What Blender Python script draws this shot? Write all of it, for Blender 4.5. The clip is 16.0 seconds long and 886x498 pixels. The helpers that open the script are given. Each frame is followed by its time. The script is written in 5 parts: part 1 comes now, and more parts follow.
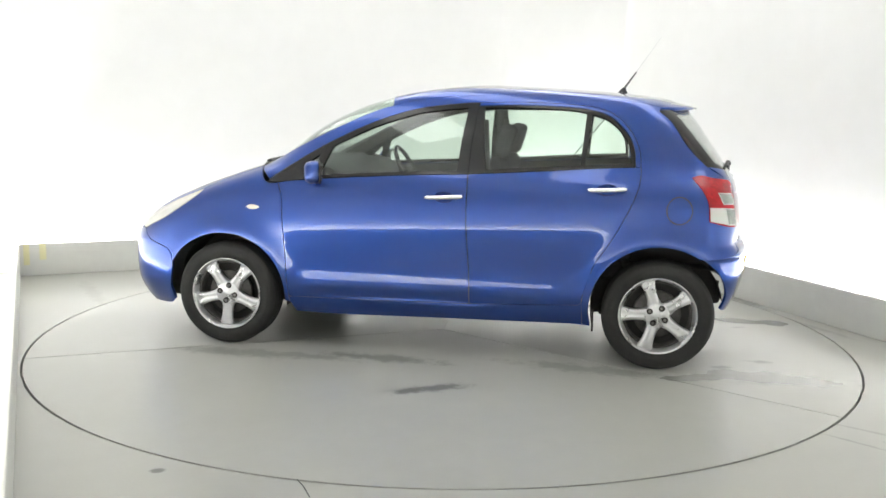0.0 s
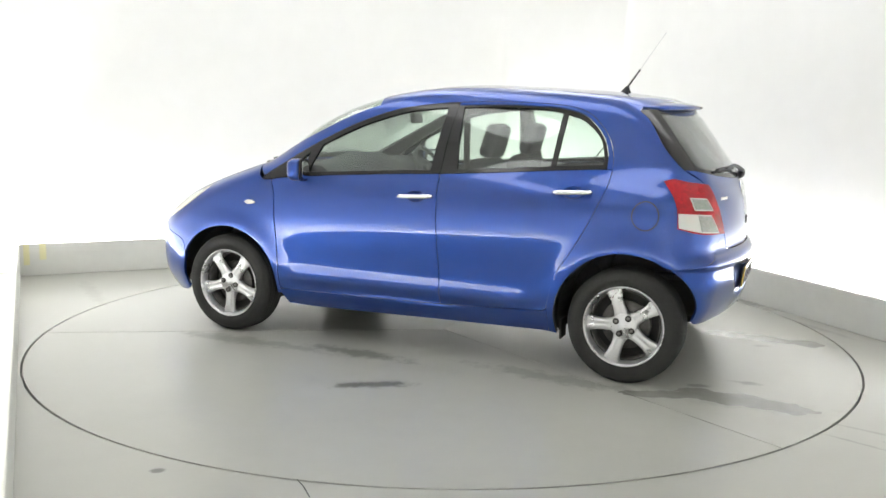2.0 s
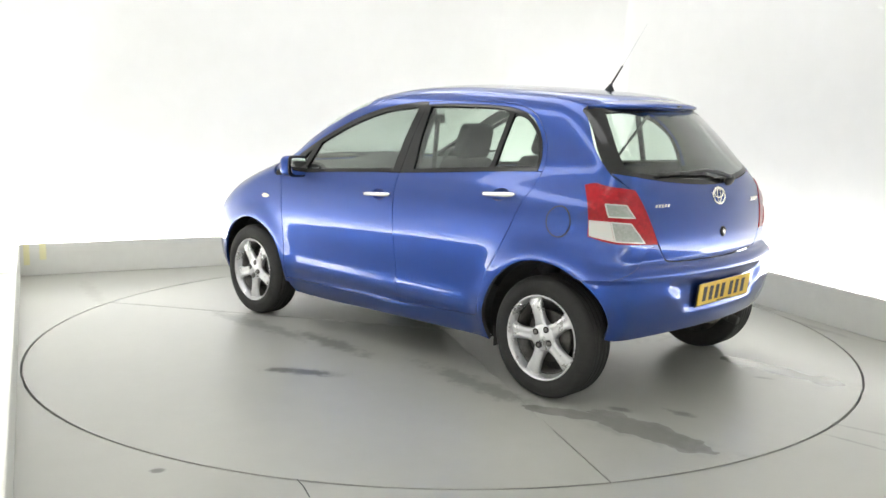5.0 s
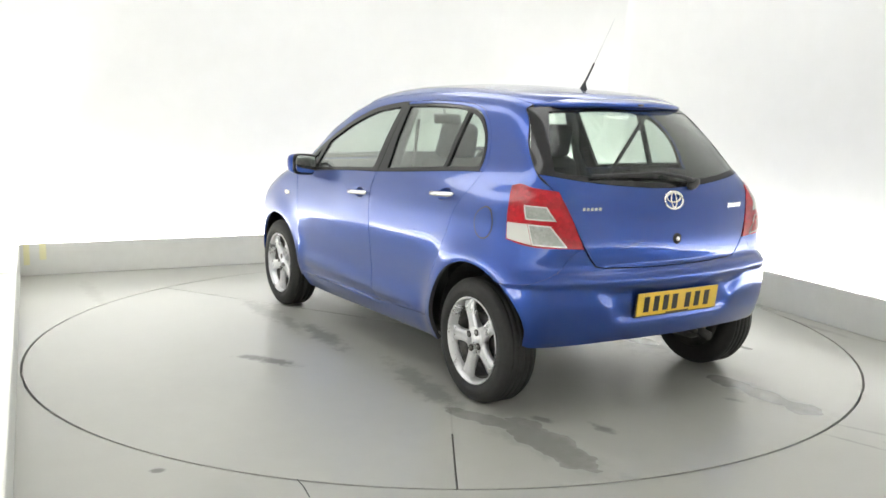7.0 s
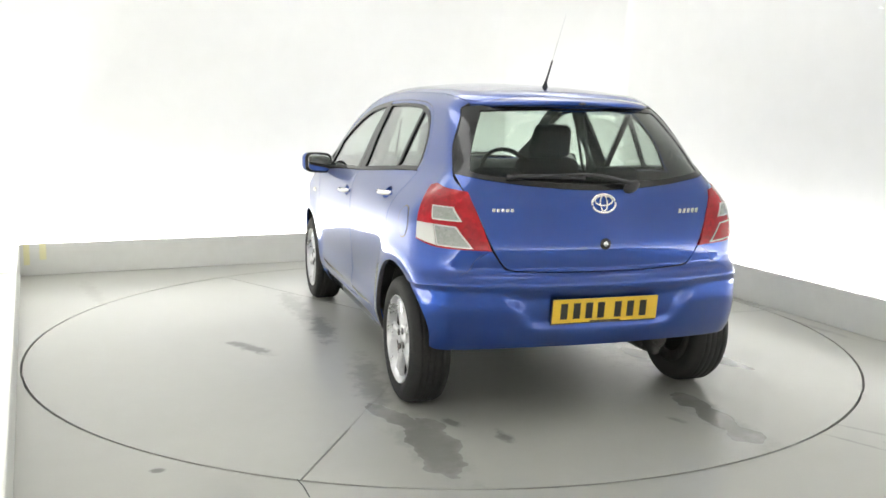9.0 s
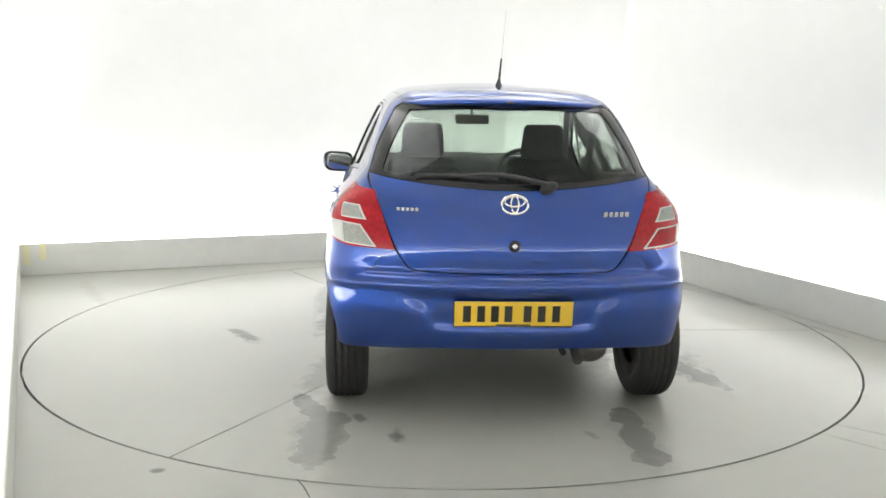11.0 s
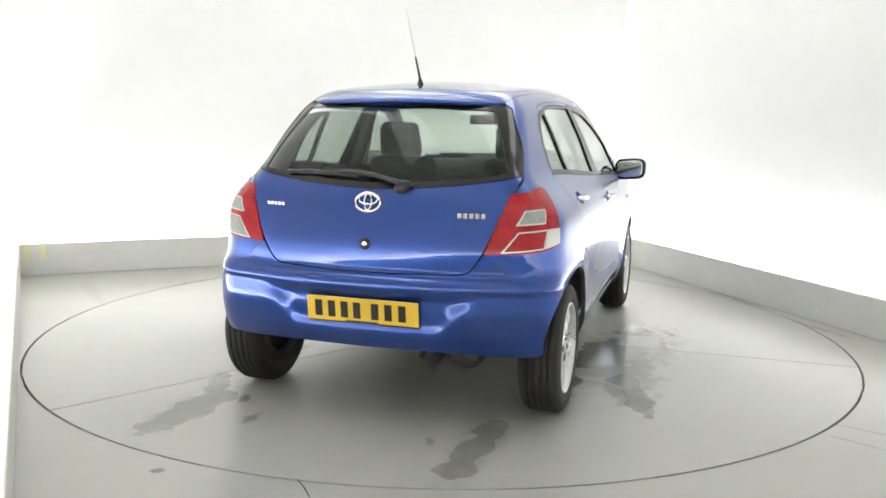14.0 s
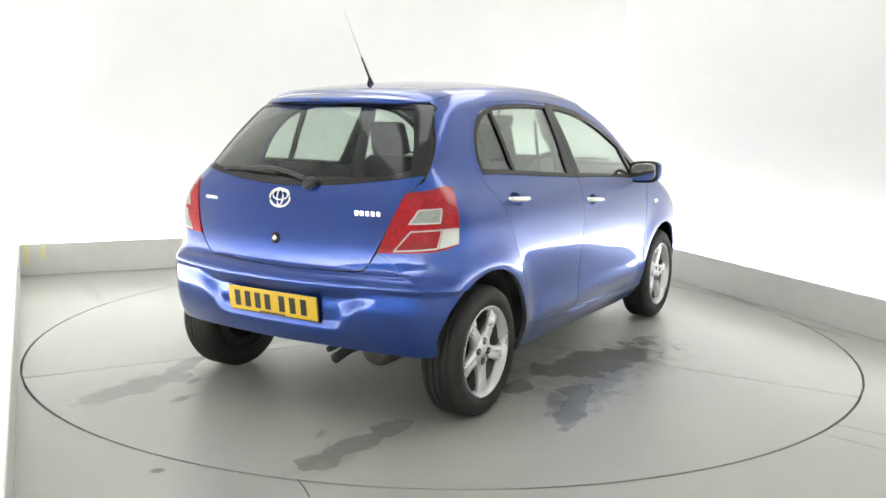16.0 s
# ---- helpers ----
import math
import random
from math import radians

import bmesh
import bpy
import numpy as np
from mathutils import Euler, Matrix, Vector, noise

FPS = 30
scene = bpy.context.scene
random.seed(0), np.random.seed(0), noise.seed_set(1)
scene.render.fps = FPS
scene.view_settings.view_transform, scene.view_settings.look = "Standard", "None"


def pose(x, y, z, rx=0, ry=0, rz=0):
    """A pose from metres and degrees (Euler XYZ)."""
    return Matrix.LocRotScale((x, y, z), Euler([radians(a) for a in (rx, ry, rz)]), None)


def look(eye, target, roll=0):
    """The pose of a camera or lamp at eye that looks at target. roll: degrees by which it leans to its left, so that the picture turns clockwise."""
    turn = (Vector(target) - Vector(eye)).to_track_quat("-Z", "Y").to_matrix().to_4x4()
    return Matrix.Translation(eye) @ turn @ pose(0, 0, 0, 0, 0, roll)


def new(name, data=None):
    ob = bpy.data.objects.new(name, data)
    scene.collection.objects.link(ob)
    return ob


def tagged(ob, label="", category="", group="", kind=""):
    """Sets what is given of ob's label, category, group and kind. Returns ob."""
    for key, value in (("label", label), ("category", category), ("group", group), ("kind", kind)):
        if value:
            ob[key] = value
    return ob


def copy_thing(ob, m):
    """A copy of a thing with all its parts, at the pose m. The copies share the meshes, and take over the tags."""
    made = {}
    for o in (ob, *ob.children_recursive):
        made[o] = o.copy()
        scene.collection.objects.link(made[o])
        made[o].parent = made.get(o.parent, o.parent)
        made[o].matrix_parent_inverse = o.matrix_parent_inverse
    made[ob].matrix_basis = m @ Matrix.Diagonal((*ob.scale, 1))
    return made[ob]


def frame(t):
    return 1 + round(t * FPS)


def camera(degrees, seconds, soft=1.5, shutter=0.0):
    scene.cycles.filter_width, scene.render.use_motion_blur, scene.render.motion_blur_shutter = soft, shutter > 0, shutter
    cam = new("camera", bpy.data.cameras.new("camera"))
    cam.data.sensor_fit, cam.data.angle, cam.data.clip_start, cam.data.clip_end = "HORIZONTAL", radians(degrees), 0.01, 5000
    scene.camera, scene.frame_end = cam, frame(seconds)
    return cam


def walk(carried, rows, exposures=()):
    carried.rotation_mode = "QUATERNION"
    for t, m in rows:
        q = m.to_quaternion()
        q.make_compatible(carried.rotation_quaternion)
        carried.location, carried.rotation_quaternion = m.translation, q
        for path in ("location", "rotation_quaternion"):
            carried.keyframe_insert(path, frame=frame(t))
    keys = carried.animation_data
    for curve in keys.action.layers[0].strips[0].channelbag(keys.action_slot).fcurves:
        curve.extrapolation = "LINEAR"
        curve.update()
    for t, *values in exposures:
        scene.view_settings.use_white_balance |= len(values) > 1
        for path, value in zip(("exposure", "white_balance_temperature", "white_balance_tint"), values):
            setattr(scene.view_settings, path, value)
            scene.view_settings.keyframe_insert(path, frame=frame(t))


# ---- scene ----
import functools
from mathutils import geometry

# ---- camera: fixed on a stand, level with the roof of the car ----
cam = camera(53.01, 16.0, soft=1.6)
EYE = (0.0, -5.586, 1.385)
VIEW = look(EYE, (-0.0081, 0.0474, 0.5164), 0.995)
walk(cam, [(0.0, VIEW), (16.0, VIEW)])

# ---- light: white booth lit by long ceiling panels ----
world = bpy.data.worlds.new("world")
scene.world = world
world.use_nodes = True
world.node_tree.nodes["Background"].inputs[0].default_value = (0.9, 0.95, 1.0, 1)
world.node_tree.nodes["Background"].inputs[1].default_value = 0.15
scene.view_settings.exposure = 0.0
PANEL_GLOW = 2.4
TROUGH_WATTS = 12.9  # for each metre of the light trough behind the plinth

# turn of the table and the car that stands on it
START, SPEED = 170.02, -6.9336
CAR_OFF = (0.0632, 0.1883)
LIFT = 0.024  # how far the body stands up on its springs


# ---- materials ----
def material(name, color, rough=0.5, metal=0.0, **more):
    m = bpy.data.materials.new(name)
    m.use_nodes = True
    b = m.node_tree.nodes["Principled BSDF"]
    b.inputs["Base Color"].default_value = (*color, 1)
    b.inputs["Roughness"].default_value = rough
    b.inputs["Metallic"].default_value = metal
    for key, value in more.items():
        b.inputs[key.replace("_", " ")].default_value = value
    return m


def link(m, a, i, b, j):
    m.node_tree.links.new(a.outputs[i], b.inputs[j])


def node(m, kind, **values):
    n = m.node_tree.nodes.new(kind)
    for key, value in values.items():
        n.inputs[key.replace("_", " ")].default_value = value
    return n


def mottled(m, low, high, scale, amount_scale=7.0, bump=0.0, bump_scale=200.0, rough=None):
    """Two scales of tone over a surface, and fine relief."""
    b = m.node_tree.nodes["Principled BSDF"]
    co = node(m, "ShaderNodeTexCoord")
    n1 = node(m, "ShaderNodeTexNoise", Scale=scale, Detail=6.0, Roughness=0.6)
    n2 = node(m, "ShaderNodeTexNoise", Scale=scale * amount_scale, Detail=4.0)
    mix = node(m, "ShaderNodeMath")
    mix.operation = "MULTIPLY_ADD"
    mix.inputs[1].default_value = 0.35
    ramp = node(m, "ShaderNodeValToRGB")
    ramp.color_ramp.elements[0].position, ramp.color_ramp.elements[1].position = 0.42, 0.92
    ramp.color_ramp.elements[0].color = (*low, 1)
    ramp.color_ramp.elements[1].color = (*high, 1)
    link(m, co, "Object", n1, "Vector")
    link(m, co, "Object", n2, "Vector")
    link(m, n2, 0, mix, 0)
    link(m, n1, 0, mix, 2)
    link(m, mix, 0, ramp, 0)
    link(m, ramp, 0, b, "Base Color")
    if rough:
        r = node(m, "ShaderNodeMapRange")
        r.inputs[1].default_value, r.inputs[2].default_value = 0.2, 1.1
        r.inputs[3].default_value, r.inputs[4].default_value = rough
        link(m, mix, 0, r, 0)
        link(m, r, 0, b, "Roughness")
    if bump:
        n3 = node(m, "ShaderNodeTexNoise", Scale=bump_scale, Detail=3.0)
        bp = node(m, "ShaderNodeBump", Strength=bump, Distance=0.002)
        link(m, co, "Object", n3, "Vector")
        link(m, n3, 0, bp, "Height")
        link(m, bp, 0, b, "Normal")
    return m


WHITE = mottled(material("white_paint", (0.86, 0.86, 0.84), 0.75), (0.83, 0.83, 0.81), (0.88, 0.88, 0.865), 0.9, bump=0.15)
GREY_BAND = mottled(material("grey_plinth_paint", (0.6, 0.6, 0.56), 0.5), (0.64, 0.64, 0.60), (0.72, 0.72, 0.68), 2.0, bump=0.2)
FLOOR = mottled(material("grey_floor_paint", (0.5, 0.5, 0.47), 0.3), (0.385, 0.387, 0.352), (0.432, 0.434, 0.397), 0.8, bump=0.12,
                bump_scale=60.0, rough=(0.27, 0.38))
DARK_SEAM = material("dark_seam", (0.03, 0.03, 0.03), 0.8)
GLOW = material("panel_glow", (1, 1, 1), 0.5, Emission_Color=(1.0, 1.0, 0.985, 1), Emission_Strength=PANEL_GLOW)
TAPE = material("yellow_tape", (0.72, 0.69, 0.42), 0.6)


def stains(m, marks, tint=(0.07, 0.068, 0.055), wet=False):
    """Dirt, oil and water marks on a floor: (x, y, half length, half width, turn, strength). wet: glossy, with crisper
    edges.
    """
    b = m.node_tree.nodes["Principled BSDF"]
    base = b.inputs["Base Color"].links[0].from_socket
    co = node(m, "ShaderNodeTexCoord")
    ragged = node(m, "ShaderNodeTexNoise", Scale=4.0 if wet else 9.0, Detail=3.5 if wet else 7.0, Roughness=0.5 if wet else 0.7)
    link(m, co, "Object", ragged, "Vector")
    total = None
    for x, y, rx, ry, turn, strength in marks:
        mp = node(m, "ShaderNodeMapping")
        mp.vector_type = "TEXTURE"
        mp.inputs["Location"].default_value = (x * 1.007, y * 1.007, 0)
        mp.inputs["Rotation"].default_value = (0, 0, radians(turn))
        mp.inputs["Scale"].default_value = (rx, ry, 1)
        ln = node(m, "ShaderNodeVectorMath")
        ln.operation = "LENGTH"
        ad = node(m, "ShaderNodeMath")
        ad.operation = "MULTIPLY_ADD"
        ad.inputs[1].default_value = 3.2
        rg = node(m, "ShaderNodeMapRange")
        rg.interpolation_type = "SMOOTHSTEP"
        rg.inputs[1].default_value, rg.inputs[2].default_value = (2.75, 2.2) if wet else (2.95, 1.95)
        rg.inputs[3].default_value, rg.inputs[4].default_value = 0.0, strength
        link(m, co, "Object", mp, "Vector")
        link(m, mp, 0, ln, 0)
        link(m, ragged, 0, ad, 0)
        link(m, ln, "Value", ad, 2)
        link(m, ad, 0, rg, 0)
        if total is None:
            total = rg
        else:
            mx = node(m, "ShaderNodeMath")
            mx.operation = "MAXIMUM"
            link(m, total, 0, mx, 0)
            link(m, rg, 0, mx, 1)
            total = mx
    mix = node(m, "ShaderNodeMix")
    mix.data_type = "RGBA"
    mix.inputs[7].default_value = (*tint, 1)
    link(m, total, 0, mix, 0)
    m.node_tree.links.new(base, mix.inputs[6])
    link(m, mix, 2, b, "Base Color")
    if wet:
        dry = b.inputs["Roughness"].links[0].from_socket
        gloss = node(m, "ShaderNodeMix")
        gloss.inputs[3].default_value = 0.07
        link(m, total, 0, gloss, 0)
        m.node_tree.links.new(dry, gloss.inputs[2])
        link(m, gloss, 0, b, "Roughness")


stains(FLOOR, [(-1.088, -2.314, 0.030, 0.022, 0, 0.8), (2.25, 1.10, 0.34, 0.035, -72, 0.45), (2.42, 0.35, 0.42, 0.04, -66, 0.35),
               (1.78, -1.88, 0.16, 0.012, -45, 0.35), (1.90, -1.74, 0.18, 0.012, -38, 0.3), (1.98, -1.95, 0.12, 0.015, -50, 0.3),
               (-2.62, 0.95, 0.5, 0.05, -60, 0.18)])


# ---- mesh helpers ----
def part(name, bm, mat, parent=None, label="", smooth=False):
    me = bpy.data.meshes.new(name)
    bm.to_mesh(me)
    bm.free()
    for m in mat if isinstance(mat, (list, tuple)) else [mat]:
        me.materials.append(m)
    if smooth:
        me.shade_smooth()
    ob = new(name, me)
    ob.parent = parent
    return tagged(ob, label)


def block(bm, lo, hi, m=None):
    """A box from corner to corner, turned by m, with its edges kept sharp."""
    lo, hi = Vector(lo), Vector(hi)
    mat = Matrix.Translation((lo + hi) / 2) @ Matrix.Diagonal((*(hi - lo), 1))
    return bmesh.ops.create_cube(bm, size=1, matrix=(m or Matrix()) @ mat)["verts"]


def soft_block(lo, hi, r=0.01, seg=2, m=None):
    bm = bmesh.new()
    block(bm, lo, hi)
    bmesh.ops.bevel(bm, geom=bm.edges[:], offset=r, segments=seg, profile=0.5, affect="EDGES")
    if m:
        bm.transform(m)
    return bm


def ring(bm, r0, r1, z0, z1, n=128):
    """A flat ring with thickness."""
    rows = []
    for i in range(n):
        a = 2 * math.pi * i / n
        c, s = math.cos(a), math.sin(a)
        rows.append([bm.verts.new((r * c, r * s, z)) for r, z in ((r0, z0), (r1, z0), (r1, z1), (r0, z1))])
    for i in range(n):
        a, b = rows[i], rows[(i + 1) % n]
        for k in range(4):
            bm.faces.new((a[k], b[k], b[(k + 1) % 4], a[(k + 1) % 4]))
    bmesh.ops.recalc_face_normals(bm, faces=bm.faces[:])


def lathe(bm, profile, n=48, m=None, close=False):
    """Turn a profile of (radius, height) round the z axis."""
    rows = []
    for i in range(n):
        a = 2 * math.pi * i / n
        rows.append([bm.verts.new((r * math.cos(a), r * math.sin(a), h)) for r, h in profile])
    k = len(profile)
    for i in range(n):
        a, b = rows[i], rows[(i + 1) % n]
        for j in range(k if close else k - 1):
            bm.faces.new((a[j], b[j], b[(j + 1) % k], a[(j + 1) % k]))
    bmesh.ops.remove_doubles(bm, verts=bm.verts[:], dist=1e-5)
    bmesh.ops.recalc_face_normals(bm, faces=bm.faces[:])
    if m:
        bm.transform(m)


def tube(bm, path, radius, n=10, flat=1.0):
    """A pipe along a path; radius may be one number or one for each point."""
    pts = [Vector(p) for p in path]
    rows = []
    for i, p in enumerate(pts):
        d = (pts[min(i + 1, len(pts) - 1)] - pts[max(i - 1, 0)]).normalized()
        side = d.cross(Vector((0, 0, 1)) if abs(d.z) < 0.95 else Vector((0, 1, 0))).normalized()
        up = side.cross(d)
        r = radius[i] if isinstance(radius, (list, tuple)) else radius
        rows.append([bm.verts.new(p + side * (r * math.cos(2 * math.pi * k / n)) + up * (r * flat * math.sin(2 * math.pi * k / n)))
                     for k in range(n)])
    for a, b in zip(rows, rows[1:]):
        for k in range(n):
            bm.faces.new((a[k], a[(k + 1) % n], b[(k + 1) % n], b[k]))
    bm.faces.new(rows[0][::-1])
    bm.faces.new(rows[-1])
    bmesh.ops.recalc_face_normals(bm, faces=bm.faces[:])


# ---- the booth ----
TABLE_R = 2.455
CEIL = 3.5
TROUGH = 0.20


def wall(name, a, b, out, label, height=CEIL, thick=0.12, watts=TROUGH_WATTS):
    """A wall whose inner face runs from a to b on the plan; out tells on which side its thickness lies."""
    a, b = Vector(a), Vector(b)
    turn = Matrix.Translation((a.x, a.y, 0)) @ Matrix.Rotation(math.atan2(b.y - a.y, b.x - a.x), 4, "Z")
    bm = bmesh.new()
    length = (b - a).length
    near, far = out * TROUGH, out * (TROUGH + thick)
    block(bm, (-TROUGH, min(near, far), 0), (length + TROUGH, max(near, far), height), turn)
    w = tagged(part(name, bm, WHITE), label, kind="structure")
    # strip light that lies hidden behind the plinth and washes the wall from below
    lamp = bpy.data.lights.new("trough_light", "AREA")
    lamp.shape, lamp.size, lamp.size_y = "RECTANGLE", length - 0.1, 0.05
    lamp.energy = watts * length
    lamp.color = (1.0, 1.0, 0.985)
    ob = new("trough_light", lamp)
    ob.matrix_world = turn @ Matrix.Translation((length / 2, out * 0.09, 0.14)) @ Matrix.Rotation(radians(180 - out * 38), 4, "X")
    return w, turn, length


def plinth(name, turn, length, out, label):
    bm = soft_block((0, min(0, out * 0.033), 0), (length, max(0, out * 0.033), 0.262), 0.006, 2, turn)
    return tagged(part(name, bm, GREY_BAND), label, kind="structure")


def booth():
    corner_l, corner_b = (-3.455, 1.534), (1.280, 3.673)
    far_l, far_r = (0.376, -6.650), (4.555, -4.600)
    # floor with a round pit for the table
    bm = bmesh.new()
    n = 128
    inner = [bm.verts.new((2.4680 * math.cos(2 * math.pi * i / n), 2.4680 * math.sin(2 * math.pi * i / n), 0)) for i in range(n)]
    outer = []
    for i in range(n):
        a = 2 * math.pi * i / n
        k = 9.0 / max(abs(math.cos(a)), abs(math.sin(a)))
        outer.append(bm.verts.new((k * math.cos(a), k * math.sin(a), 0)))
    low = [bm.verts.new((v.co.x, v.co.y, -0.06)) for v in inner]
    for i in range(n):
        j = (i + 1) % n
        bm.faces.new((inner[i], outer[i], outer[j], inner[j]))
        bm.faces.new((inner[j], low[j], low[i], inner[i]))
    bm.faces.new(low)
    bmesh.ops.recalc_face_normals(bm, faces=bm.faces[:])
    tagged(part("floor", bm, FLOOR), "grey painted concrete floor, slightly glossy and scuffed", kind="structure")
    _, t, l = wall("wall_back", corner_l, corner_b, 1, "plain white studio wall, brightly lit")
    plinth("baseboard_back", t, l, 1, "low pale grey plinth along the white wall")
    _, t, l = wall("wall_side", corner_b, far_r, 1, "plain white studio wall, brightly lit")
    plinth("baseboard_side", t, l, 1, "low pale grey plinth along the white wall")
    _, t, l = wall("wall_near", corner_l, far_l, -1, "plain white studio wall, brightly lit")
    plinth("baseboard_near", t, l, -1, "low pale grey plinth along the white wall")
    _, t, l = wall("wall_entrance", far_l, far_r, -1, "plain white studio wall behind the camera, brightly lit", watts=TROUGH_WATTS * 0.8)
    plinth("baseboard_entrance", t, l, -1, "low pale grey plinth along the white wall")
    # softly rounded corner where the two lit walls meet
    d1 = (Vector(corner_l) - Vector(corner_b)).normalized()
    d2 = (Vector(far_r) - Vector(corner_b)).normalized()
    c, reach = Vector(corner_b) - (d1 + d2) * TROUGH, 0.95
    bm = bmesh.new()
    rows = []
    for i in range(17):
        t = i / 16
        q = c + d1 * reach * (1 - t) ** 2 + d2 * reach * t ** 2
        rows.append([bm.verts.new((*q, 0.0)), bm.verts.new((*q, CEIL - 0.002)), bm.verts.new((*(q + (c - q) * 0.05), CEIL - 0.002)), bm.verts.new((*(q + (c - q) * 0.05), 0.0))])
    for e, f in zip(rows, rows[1:]):
        for k in range(4):
            bm.faces.new((e[k], f[k], f[(k + 1) % 4], e[(k + 1) % 4]))
    bmesh.ops.recalc_face_normals(bm, faces=bm.faces[:])
    for f in bm.faces:
        f.smooth = True
    tagged(part("wall_corner", bm, WHITE), "white rounded corner of the studio wall", kind="structure")
    bm = bmesh.new()
    block(bm, (-6, -8.5, CEIL), (6, 5, CEIL + 0.1))
    tagged(part("ceiling", bm, WHITE), "plain white ceiling of the booth", kind="structure")
    # long light panels under the ceiling
    side = Vector((math.cos(radians(23.3)), math.sin(radians(23.3)), 0))
    along = Vector((-side.y, side.x, 0))
    turn = Matrix.Rotation(radians(23.3), 4, "Z")
    first = None
    for i, off in enumerate((-1.65, 0.0, 1.65)):
        c = side * off + along * 0.2
        here = Matrix.Translation((c.x, c.y, CEIL - 0.06)) @ turn
        if first is None:
            first = new("ceiling_light")
            first.matrix_basis = here
            bm = bmesh.new()
            for lo, hi in (((-0.37, -2.2, -0.01), (-0.34, 2.2, 0.06)), ((0.34, -2.2, -0.01), (0.37, 2.2, 0.06)),
                           ((-0.34, -2.2, -0.01), (0.34, -2.17, 0.06)), ((-0.34, 2.17, -0.01), (0.34, 2.2, 0.06))):
                block(bm, lo, hi)
            part("frame", bm, WHITE, first)
            bm = bmesh.new()
            block(bm, (-0.338, -2.168, 0.005), (0.338, 2.168, 0.03))
            part("diffuser", bm, GLOW, first, "glowing white diffuser")
            tagged(first, "long white ceiling light panel, switched on", "ceiling light", "ceiling lights of the booth")
        else:
            copy_thing(first, here)
    # worn yellow tape on the plinth in the corner
    d = (Vector(corner_b) - Vector(corner_l)).normalized()
    m = Matrix.Translation((*corner_l, 0)) @ Matrix.Rotation(math.atan2(d.y, d.x), 4, "Z")
    for k, (x, w, z0, z1) in enumerate(((0.03, 0.045, 0.09, 0.262), (0.15, 0.05, 0.13, 0.262))):
        tagged(part("tape_strip", soft_block((x, -0.0032, z0), (x + w, -0.0002, z1), 0.0005, 1, m), TAPE),
               "worn pale yellow tape strip on the grey plinth", "tape", "tape strips in the corner")


def turntable():
    """The round plate in the floor, in three sectors, with its stains; it turns with the car."""
    m = bpy.data.materials.new("table_paint")
    m.use_nodes = True
    mottled(m, (0.385, 0.388, 0.353), (0.432, 0.435, 0.398), 1.3, bump=0.12, bump_scale=60.0, rough=(0.25, 0.36))
    # rear trails and right-hand puddle: water, its dark reflection put into the tint
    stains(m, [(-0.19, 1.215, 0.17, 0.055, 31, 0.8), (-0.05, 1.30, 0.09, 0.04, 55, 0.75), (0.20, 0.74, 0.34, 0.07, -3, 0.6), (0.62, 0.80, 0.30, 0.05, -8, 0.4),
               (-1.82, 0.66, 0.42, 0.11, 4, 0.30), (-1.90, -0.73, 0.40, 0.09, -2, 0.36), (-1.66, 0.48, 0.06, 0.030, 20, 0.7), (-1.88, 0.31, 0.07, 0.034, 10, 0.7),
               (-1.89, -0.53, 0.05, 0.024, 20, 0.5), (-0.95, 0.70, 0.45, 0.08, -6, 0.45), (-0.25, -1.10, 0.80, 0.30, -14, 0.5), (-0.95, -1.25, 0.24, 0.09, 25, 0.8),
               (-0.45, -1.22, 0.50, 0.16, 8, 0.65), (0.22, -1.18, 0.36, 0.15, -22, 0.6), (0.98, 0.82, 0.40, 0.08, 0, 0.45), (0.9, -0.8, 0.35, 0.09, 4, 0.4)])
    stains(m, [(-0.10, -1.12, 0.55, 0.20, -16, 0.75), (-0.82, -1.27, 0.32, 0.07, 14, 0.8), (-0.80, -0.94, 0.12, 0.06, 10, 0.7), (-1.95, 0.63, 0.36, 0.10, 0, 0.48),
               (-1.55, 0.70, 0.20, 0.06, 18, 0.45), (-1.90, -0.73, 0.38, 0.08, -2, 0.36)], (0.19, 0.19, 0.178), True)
    top = new("turntable")
    for k in range(3):
        bm = bmesh.new()
        rim = []
        half = 0.0036
        for i in range(49):
            a = radians(30 + 120 * k) + math.asin(half / TABLE_R) + (radians(120) - 2 * math.asin(half / TABLE_R)) * i / 48
            rim.append((TABLE_R * math.cos(a), TABLE_R * math.sin(a)))
        mid = radians(90 + 120 * k)
        tip = (half / math.sin(radians(60)) * math.cos(mid), half / math.sin(radians(60)) * math.sin(mid))
        up = [bm.verts.new((*p, 0)) for p in [tip] + rim]
        dn = [bm.verts.new((*p, -0.05)) for p in [tip] + rim]
        bm.faces.new(up)
        bm.faces.new(dn[::-1])
        for i in range(len(up)):
            j = (i + 1) % len(up)
            bm.faces.new((up[i], dn[i], dn[j], up[j]))
        bmesh.ops.recalc_face_normals(bm, faces=bm.faces[:])
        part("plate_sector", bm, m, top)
        # the joint is filled up, but for its outer end
        a = radians(30 + 120 * k)
        bm = bmesh.new()
        block(bm, (0.01, -0.0040, -0.04), (1.88, 0.0040, -0.0022), Matrix.Rotation(a, 4, "Z"))
        part("joint_filler", bm, m, top)
    bm = bmesh.new()
    ring(bm, 1.6, 2.452, -0.058, -0.0505, 96)
    part("carrier_ring", bm, DARK_SEAM, top, "dark carrier ring under the plate")
    tagged(top, "round grey painted turntable plate with dark stains, oil marks and wet patches, their dark reflection painted in", "turntable")
    return top


booth()
TABLE = turntable()

